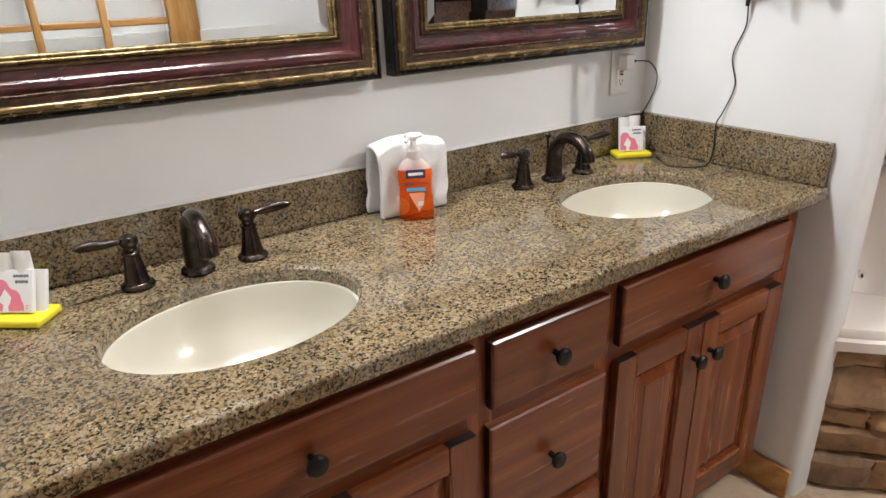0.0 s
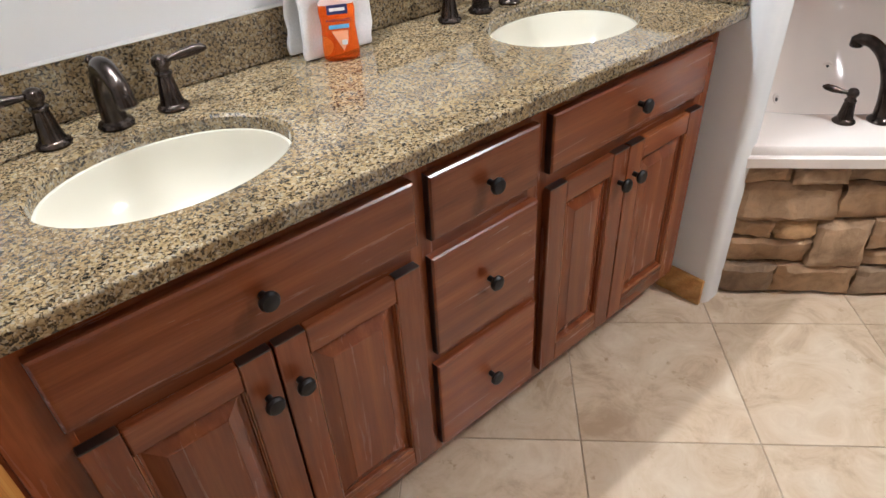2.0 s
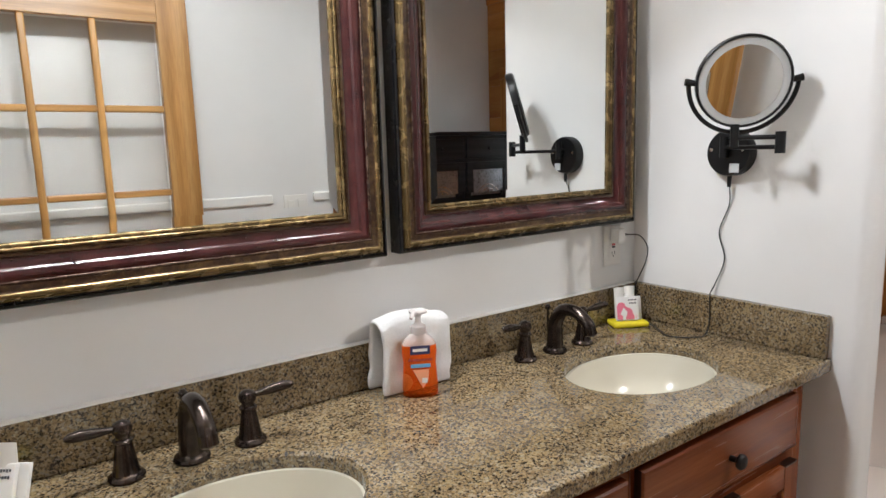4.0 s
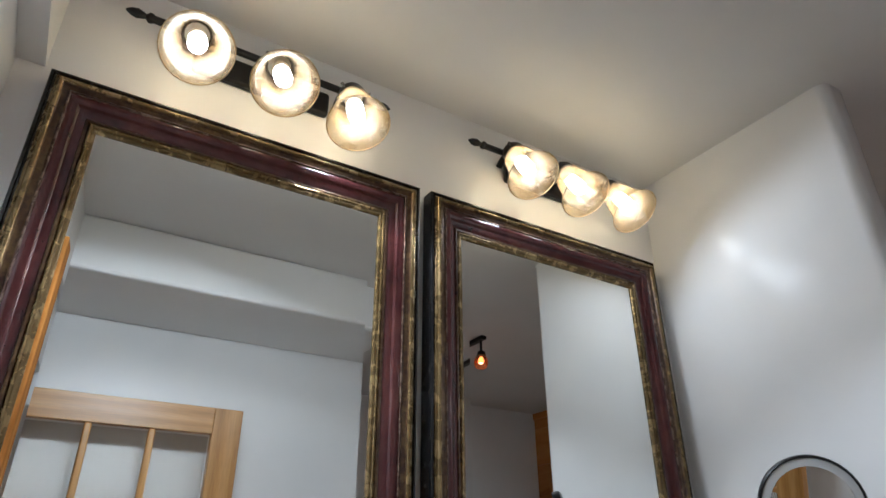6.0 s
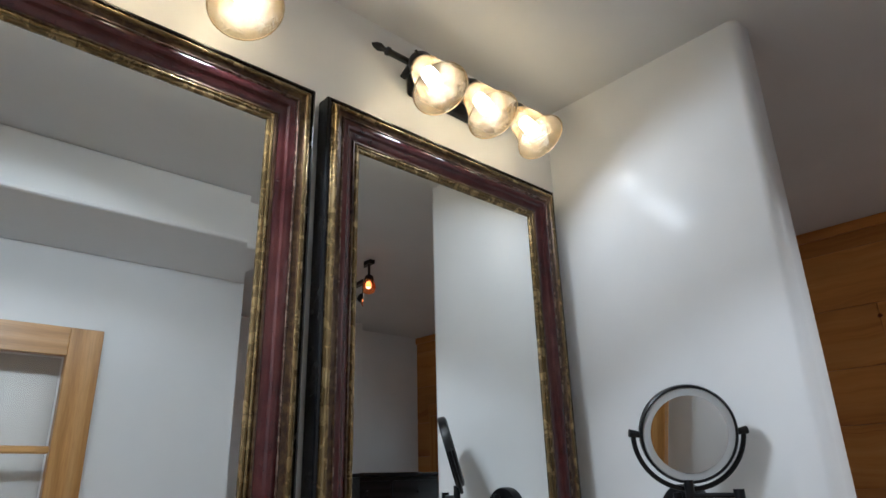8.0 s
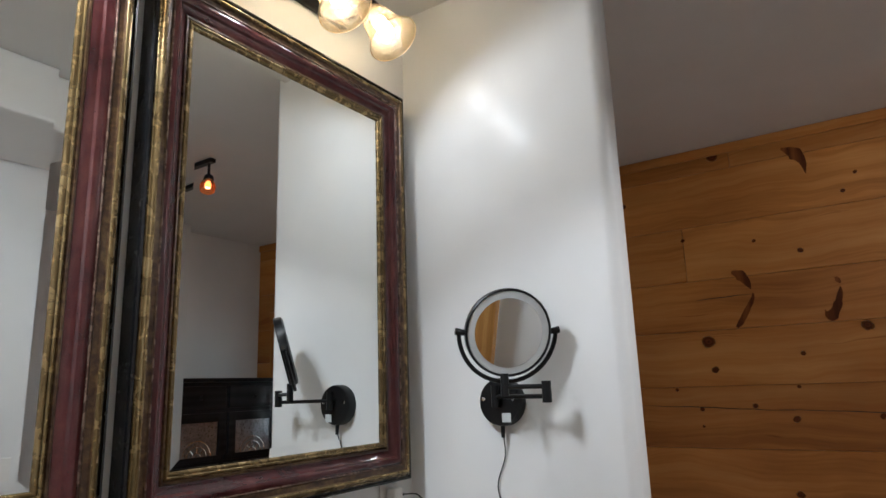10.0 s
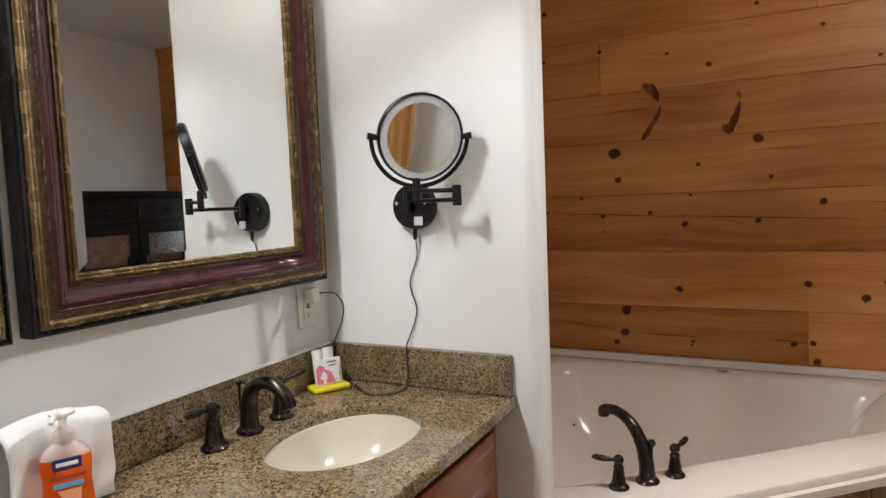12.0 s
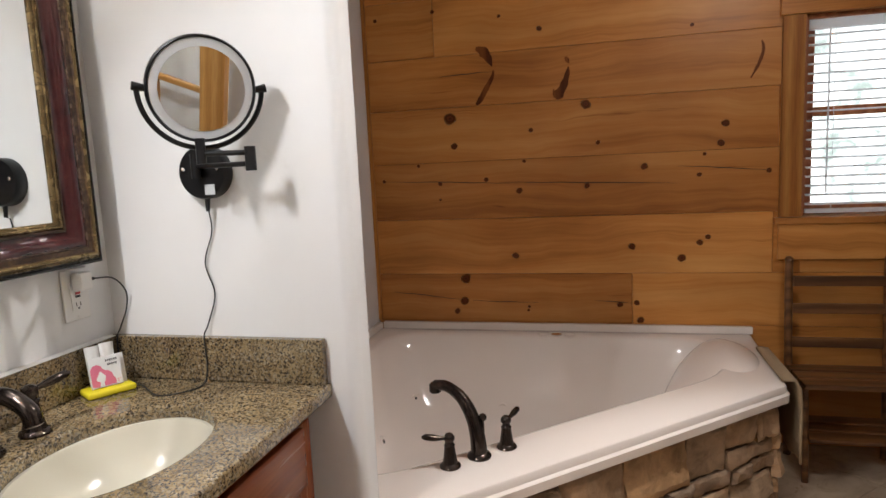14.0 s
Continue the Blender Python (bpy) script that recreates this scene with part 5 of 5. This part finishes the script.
# ---- black cabinet on the far wall ----
def black_cabinet():
    x0, x1, yf, top = 0.84, 1.7, -2.46, 1.5
    c = thing("tall_cabinet", "black painted cabinet with drawers and pierced tin doors", "cabinet", ((x0 + x1) / 2, (YS + yf) / 2, 0))
    hw, hd = (x1 - x0) / 2, (yf - YS) / 2
    part("body", block(-hw + 0.012, hw - 0.012, -hd + 0.004, hd - 0.02, 0.06, top - 0.026), EBONY, c)
    part("top", block(-hw, hw, -hd + 0.003, hd + 0.012, top - 0.025, top, 0.006), EBONY, c)
    part("plinth", block(-hw + 0.006, hw - 0.006, -hd + 0.004, hd - 0.01, 0.001, 0.059, 0.004), EBONY, c)
    for s in (-1, 1):
        a, b = (-hw + 0.02, -0.012) if s < 0 else (0.012, hw - 0.02)
        dr = part("drawer", block(a, b, hd - 0.019, hd - 0.004, top - 0.19, top - 0.05, 0.004), EBONY, c)
        part("knob", lathe([(0.006, 0), (0.006, 0.01), (0.014, 0.016), (0.012, 0.024), (0.003, 0.026)], 16, m=pose((a + b) / 2, hd - 0.004, top - 0.12, -90)), BLACK, dr, smooth=True)
        for z0, z1 in ((0.76, top - 0.215), (0.09, 0.74)):
            dd = part("door", block(a, a + 0.055, hd - 0.019, hd - 0.002, z0, z1, 0.003), EBONY, c)
            part("stile", block(b - 0.055, b, hd - 0.019, hd - 0.002, z0, z1, 0.003), EBONY, dd)
            part("rail", block(a + 0.055, b - 0.055, hd - 0.019, hd - 0.0025, z0, z0 + 0.055, 0.003), EBONY, dd)
            part("rail", block(a + 0.055, b - 0.055, hd - 0.019, hd - 0.0025, z1 - 0.055, z1, 0.003), EBONY, dd)
            part("tin_panel", block(a + 0.055, b - 0.055, hd - 0.019, hd - 0.012, z0 + 0.055, z1 - 0.055), TIN, dd, "pierced tin panel")
            cx, cz = (a + b) / 2, (z0 + z1) / 2
            for r in (0.03, 0.07, 0.1):
                part("tin_ring", tube([(cx + r * math.cos(q), hd - 0.0115, cz + r * math.sin(q)) for q in [2 * math.pi * k / 28 for k in range(29)]], 0.003, 6), CHROME, dd, "punched tin ring")
            for k in range(8):
                q = 2 * math.pi * k / 8
                part("tin_petal", tube([(cx + 0.035 * math.cos(q), hd - 0.0115, cz + 0.035 * math.sin(q)), (cx + 0.066 * math.cos(q), hd - 0.0115, cz + 0.066 * math.sin(q))], 0.004, 6), CHROME, dd)


black_cabinet()

# ---- ceiling track light ----
def track_light():
    t = thing("track_light", "black ceiling track with small glowing amber spotlights", "track light", (0.385, -1.5, H))
    part("track", block(-0.016, 0.016, -0.62, 0.0, -0.022, -0.001, 0.002), BLACK, t)
    aims = [Vector((-0.6, 0.6, -2.4)), Vector((-0.8, 0.98, -2.4)), Vector((1.43, 0.83, -1.2))]
    share = (0.6, 1.5, 0.55)
    for k, aim in enumerate(aims):
        y = -0.03 - 0.2 * k
        aim.normalize()
        m = Matrix.Translation((0, y, -0.115)) @ aim.to_track_quat("Z", "Y").to_matrix().to_4x4()
        arm = part("stem", tube([(0, y, -0.02), (0, y, -0.1)], 0.007, 12), BLACK, t, smooth=True)
        part("cap", lathe([(0.012, -0.035), (0.022, -0.03), (0.026, -0.01), (0.026, 0.0), (0.02, 0.001)], 20, m=m), BLACK, arm, smooth=True)
        sh = part("glass_cup", lathe([(0.024, 0.0), (0.034, 0.015), (0.038, 0.035), (0.034, 0.055), (0.032, 0.055), (0.036, 0.035), (0.032, 0.016), (0.022, 0.002)], 24, m=m, cap=False), AMBER, arm, "amber glass cup", True)
        part("bulb", lathe([(0.01, 0.002), (0.014, 0.012), (0.016, 0.028), (0.01, 0.038), (0.003, 0.041)], 16, m=m), SPOT_GLOW, arm, "glowing warm bulb", True)
        la = bpy.data.lights.new("spot_lamp", "SPOT")
        la.energy, la.color, la.spot_size, la.spot_blend, la.shadow_soft_size = TRACK * share[k], (1.0, 0.965, 0.925), radians(105), 0.75, 0.012
        lo = new("spot_lamp", la)
        lo.parent = arm
        lo.matrix_basis = Matrix.Translation(Vector((0, y, -0.115)) + aim * 0.05) @ aim.to_track_quat("-Z", "Y").to_matrix().to_4x4()


track_light()

# ---- floor tiles ----
def tiles():
    half, gap = 0.305, 0.0016          # half of a tile's diagonal
    bounds = ((-3.1, 1.86), (-2.9, 0.03))
    s = half - gap * 1.414
    def make(cx, cy):
        bm = bmesh.new()
        pts = [(s, 0), (0, s), (-s, 0), (0, -s)]
        k = 1 - 0.0016 / s
        lo = [bm.verts.new((x, y, -0.008)) for x, y in pts]
        hi = [bm.verts.new((x, y, -0.0012)) for x, y in pts]
        tp = [bm.verts.new((x * k, y * k, 0)) for x, y in pts]
        for a, b in ((lo, hi), (hi, tp)):
            for j in range(4):
                bm.faces.new((a[j], a[(j + 1) % 4], b[(j + 1) % 4], b[j]))
        bm.faces.new(tp)
        for axis, c, (lo_b, hi_b) in ((0, cx, bounds[0]), (1, cy, bounds[1])):
            for edge, sgn in ((lo_b, -1), (hi_b, 1)):
                no, co = [0, 0, 0], [0, 0, 0]
                no[axis], co[axis] = sgn, edge - c
                bmesh.ops.bisect_plane(bm, geom=bm.verts[:] + bm.edges[:] + bm.faces[:], plane_co=co, plane_no=no, clear_outer=True)
        return bm
    shared = None
    ox, oy = -0.36, -0.675
    for i in range(-10, 11):
        for j in range(-10, 11):
            cx, cy = ox + half * (i + j), oy + half * (i - j)
            if not (bounds[0][0] - half < cx < bounds[0][1] + half and bounds[1][0] - half < cy < bounds[1][1] + half):
                continue
            whole = bounds[0][0] + half < cx < bounds[0][1] - half and bounds[1][0] + half < cy < bounds[1][1] - half
            if whole and shared:
                ob = new("tile", shared)
                ob.parent = floor
            else:
                bm = make(cx, cy)
                if not bm.faces:
                    bm.free()
                    continue
                ob = part("tile", bm, TRAVERTINE, floor)
                if whole:
                    shared = ob.data
            ob.location = (cx, cy, 0)


tiles()

# ---- pine planks ----
ROWS_Z = (0.0, 0.285, 0.553, 0.798, 1.073, 1.354, 1.616, 1.859, 2.13, 2.40, H)
JOINTS = {1: (-0.9,), 2: (-1.27,), 3: (-1.87,), 5: (-1.885,), 7: (-0.36,), 8: (-1.3,), 9: (-0.62, -1.9)}


def plank(y0, y1, z0, z1):
    bm = block(XE, XE + 0.02, y0 + 0.0006, y1 - 0.0006, z0 + 0.0006, z1 - 0.0006)
    es = [e for e in bm.edges if all(abs(v.co.x - XE) < 1e-6 for v in e.verts)]
    bmesh.ops.bevel(bm, geom=es, offset=0.0018, segments=1, affect="EDGES")
    return part("plank", bm, PINE_Y, pine_wall)


for k, (z0, z1) in enumerate(zip(ROWS_Z, ROWS_Z[1:])):
    cuts = [YS] + sorted(JOINTS.get(k, ())) + [0.0]
    for a, b in zip(cuts, cuts[1:]):
        spans = [(a, b, z0, z1)]
        if z1 > W_Z0 and z0 < W_Z1:
            spans = []
            if a < W_Y0:
                spans.append((a, min(b, W_Y0), z0, z1))
            if b > W_Y1:
                spans.append((max(a, W_Y1), b, z0, z1))
            p, q = max(a, W_Y0), min(b, W_Y1)
            if p < q and z0 < W_Z0:
                spans.append((p, q, z0, W_Z0))
            if p < q and z1 > W_Z1:
                spans.append((p, q, W_Z1, z1))
        for s in spans:
            if s[1] - s[0] > 0.005:
                plank(*s)

# knots: along the wall, height, radius in millimetres
KNOTS_HIGH = ((-0.07, 2.055, 10), (-0.36, 2.07, 10), (-0.68, 2.02, 9), (-0.865, 1.947, 13), (-1.53, 1.9, 9), (-0.425, 1.563, 30), (-0.44, 1.43, 17), (-0.815, 1.487, 11), (-1.123, 1.413, 11), (-1.07, 1.59, 24),
              (-1.67, 1.468, 17), (-1.652, 1.383, 16), (-0.545, 2.47, 25), (-1.122, 2.265, 9), (-1.065, 2.19, 10), (-1.326, 2.286, 27), (-1.107, 2.505, 12), (-1.319, 2.445, 14), (-1.321, 2.058, 10), (-0.08, 2.3, 14))
KNOTS_LOW = ((-1.327, 1.293, 16), (-1.563, 1.247, 11), (-1.849, 1.254, 12), (-0.07, 1.272, 10), (-0.361, 1.25, 11), (-0.593, 1.262, 12), (-0.752, 1.203, 16), (-1.07, 1.214, 13), (-0.254, 1.342, 9), (-0.779, 1.343, 9),
             (-1.585, 1.338, 9), (-0.359, 1.171, 7), (-0.725, 0.887, 17), (-1.27, 0.925, 17), (-1.489, 0.868, 20), (-1.567, 0.939, 15), (-1.602, 0.964, 13), (-0.471, 0.774, 27), (-0.46, 0.66, 22), (-0.42, 0.607, 15),
             (-0.784, 0.633, 8), (-0.78, 0.615, 7), (-1.214, 0.647, 14), (-1.29, 0.656, 15), (-1.307, 0.572, 17))


def knots():
    rnd = random.Random(8)
    shapes = []
    for n in range(5):
        bm = bmesh.new()
        mid = bm.verts.new((0, 0, 0))
        ring = []
        for k in range(24):
            a = 2 * math.pi * k / 24
            r = 1 + 0.28 * noise.noise(Vector((math.cos(a) * 1.2, math.sin(a) * 1.2, n * 7.3)))
            ring.append(bm.verts.new((0, r * math.cos(a), r * math.sin(a))))
        for k in range(24):
            bm.faces.new((mid, ring[k], ring[(k + 1) % 24]))
        finish(bm)
        me = bpy.data.meshes.new("knot")
        bm.to_mesh(me)
        bm.free()
        me.materials.append(KNOT)
        shapes.append(me)
    for y, z, r in KNOTS_HIGH + KNOTS_LOW:
        ob = new("knot", rnd.choice(shapes))
        ob.parent = pine_wall
        ob.matrix_basis = pose(XE - 0.0006, y, z, rnd.uniform(-40, 40)) @ Matrix.Diagonal((1, r / 1000 * 1.5, r / 1000 * 1.3, 1))


def scar(points, widths):
    """A torn branch scar: a flat tapering streak along a bent line on the wall."""
    mid = spline([(XE - 0.0008, y, z) for y, z in points], 6)
    n = len(mid)
    bm = bmesh.new()
    left, right = [], []
    for k, p in enumerate(mid):
        d = (mid[min(k + 1, n - 1)] - mid[max(k - 1, 0)]).normalized()
        side = Vector((0, -d.z, d.y))
        t = k / (n - 1) * (len(widths) - 1)
        w = widths[int(t)] + (widths[min(int(t) + 1, len(widths) - 1)] - widths[int(t)]) * (t - int(t))
        w *= 1 + 0.35 * noise.noise(p * 40)
        left.append(bm.verts.new(p + side * w))
        right.append(bm.verts.new(p - side * w * 0.8))
    for k in range(n - 1):
        bm.faces.new((left[k], left[k + 1], right[k + 1], right[k]))
    part("branch_scar", bm, SCAR, pine_wall, "dark branch scar")


def cracks():
    for y0, z0, y1, z1 in ((-0.08, 1.271, -0.75, 1.24), (-0.68, 1.247, -1.47, 1.213), (-1.47, 1.29, -1.85, 1.256), (-0.08, 0.706, -0.44, 0.668), (-0.5, 0.66, -0.83, 0.653), (-1.1, 0.665, -1.27, 0.655), (-0.38, 1.765, -0.64, 1.772)):
        pts = []
        for k in range(13):
            t = k / 12
            pts.append((XE - 0.0002, y0 + (y1 - y0) * t, z0 + (z1 - z0) * t + 0.004 * noise.noise(Vector((k * 0.6, y0 * 9, 0)))))
        part("split", tube(pts, [0.0019 * math.sin(math.pi * (0.08 + 0.84 * k / 12)) for k in range(13)], 6), DARK, pine_wall, "dark drying crack")


knots()
scar([(-0.565, 1.885), (-0.6, 1.868), (-0.625, 1.835), (-0.64, 1.795)], [0.006, 0.03, 0.022, 0.003])
scar([(-0.647, 1.775), (-0.641, 1.745), (-0.612, 1.696), (-0.582, 1.646), (-0.56, 1.621)], [0.004, 0.009, 0.014, 0.016, 0.008])
scar([(-0.983, 1.81), (-0.99, 1.797), (-0.997, 1.78)], [0.006, 0.012, 0.003])
scar([(-0.996, 1.765), (-0.99, 1.73), (-0.973, 1.679), (-0.952, 1.645), (-0.935, 1.624)], [0.004, 0.012, 0.02, 0.026, 0.012])
scar([(-0.925, 1.67), (-0.93, 1.64), (-0.95, 1.63)], [0.003, 0.008, 0.006])
scar([(-1.812, 1.81), (-1.819, 1.77), (-1.8, 1.71), (-1.77, 1.655)], [0.003, 0.009, 0.008, 0.003])
scar([(-0.85, 2.44), (-0.9, 2.41), (-0.93, 2.36), (-0.935, 2.3)], [0.006, 0.034, 0.02, 0.003])
cracks()

# ---- stone face of the tub ----
def stone(u0, u1, z0, z1, origin, along, out, parent, seed):
    rnd = random.Random(seed)
    nu, nv = 9, 7
    bm = bmesh.new()
    depth = 0.03 + rnd.uniform(-0.008, 0.012)
    lean_u, lean_v = rnd.uniform(-0.012, 0.012), rnd.uniform(-0.012, 0.012)
    jit = [[(rnd.uniform(-0.003, 0.003), rnd.uniform(-0.003, 0.003)) for _ in range(nv + 1)] for _ in range(nu + 1)]
    front, back = [], []
    off = Vector((rnd.uniform(0, 50), rnd.uniform(0, 50), rnd.uniform(0, 50)))
    for i in range(nu + 1):
        fr_, bk = [], []
        for j in range(nv + 1):
            a, b = i / nu, j / nv
            ju, jv = jit[i][j]
            u, z = u0 + (u1 - u0) * a + ju, z0 + (z1 - z0) * b + jv
            edge = min(a, 1 - a) * (u1 - u0), min(b, 1 - b) * (z1 - z0)
            e = min(1.0, min(edge) / 0.011)
            cleft = abs(noise.noise(Vector((u * 11, z * 16, 2)) + off))
            d = depth * (0.62 + 0.38 * e ** 0.6) + lean_u * (a - 0.5) * 2 + lean_v * (b - 0.5) * 2 + 0.012 * noise.noise(Vector((u * 9, z * 9, 0)) + off) - 0.01 * cleft + 0.006 * noise.noise(Vector((u * 34, z * 34, 5)) + off)
            d = max(d, 0.004)
            rag = 0.007 * (1 - e)
            u += rag * noise.noise(Vector((u * 40, z * 40, 11)) + off)
            z += rag * noise.noise(Vector((u * 40, z * 40, 17)) + off)
            z = max(z, 0.001)
            p = origin + along * u + Vector((0, 0, z))
            fr_.append(bm.verts.new(p + out * d))
            bk.append(bm.verts.new(p))
        front.append(fr_)
        back.append(bk)
    for i in range(nu):
        for j in range(nv):
            bm.faces.new((front[i][j], front[i + 1][j], front[i + 1][j + 1], front[i][j + 1]))
    for i in range(nu):
        bm.faces.new((front[i][0], front[i + 1][0], back[i + 1][0], back[i][0]))
        bm.faces.new((front[i][nv], front[i + 1][nv], back[i + 1][nv], back[i][nv]))
    for j in range(nv):
        bm.faces.new((front[0][j], front[0][j + 1], back[0][j + 1], back[0][j]))
        bm.faces.new((front[nu][j], front[nu][j + 1], back[nu][j + 1], back[nu][j]))
    part("stone", bm, STONE, parent, smooth=True, angle=20)


def stone_face():
    inner = inset_plan(TUB, 0.055)
    base = inset_plan(TUB, 0.06)
    bm = bmesh.new()
    thin = inset_plan(TUB, 0.085)
    for a, b in ((4, 3), (3, 2)):
        quad = [base[a], base[b], thin[b], thin[a]]
        lo_ = [bm.verts.new((x, y, 0.0)) for x, y in quad]
        hi_ = [bm.verts.new((x, y, TZ - 0.067)) for x, y in quad]
        bm.faces.new(lo_[::-1])
        bm.faces.new(hi_)
        for k in range(4):
            bm.faces.new((lo_[k], lo_[(k + 1) % 4], hi_[(k + 1) % 4], hi_[k]))
    f = slab("tub_surround", bm, MORTAR, "brown stacked fieldstone surround of the tub", "stone surround")
    g = 0.0025
    for n, (p, q) in enumerate(((inner[4], inner[3]), (inner[3], inner[2]))):
        o, e = Vector((*p, 0)), Vector((*q, 0))
        along = (e - o).normalized()
        out = Vector((along.y, -along.x, 0))
        if out.y > 0:
            out = -out
        length = (e - o).length
        rnd = random.Random(21 + n)
        for z0, z1 in ((0.0, 0.115), (0.115, 0.275), (0.275, TZ - 0.068)):
            u = -0.02
            while u < length - 0.02:
                w = rnd.uniform(0.15, 0.32)
                if length - (u + w) < 0.1:
                    w = length - u
                a, b = u, u + w
                kind = rnd.random()
                if kind < 0.5 and z1 - z0 > 0.14:
                    zm = z0 + (z1 - z0) * rnd.choice((0.35, 0.6, 0.68))
                    stone(a + g, b - g, z0 + g, zm - g, o, along, out, f, rnd.random())
                    um = a + (b - a) * rnd.uniform(0.4, 0.6)
                    if w > 0.24:
                        stone(a + g, um - g, zm + g, z1 - g, o, along, out, f, rnd.random())
                        stone(um + g, b - g, zm + g, z1 - g, o, along, out, f, rnd.random())
                    else:
                        stone(a + g, b - g, zm + g, z1 - g, o, along, out, f, rnd.random())
                else:
                    stone(a + g, b - g, z0 + g, z1 - g, o, along, out, f, rnd.random())
                u = b
    return f


stone_face()
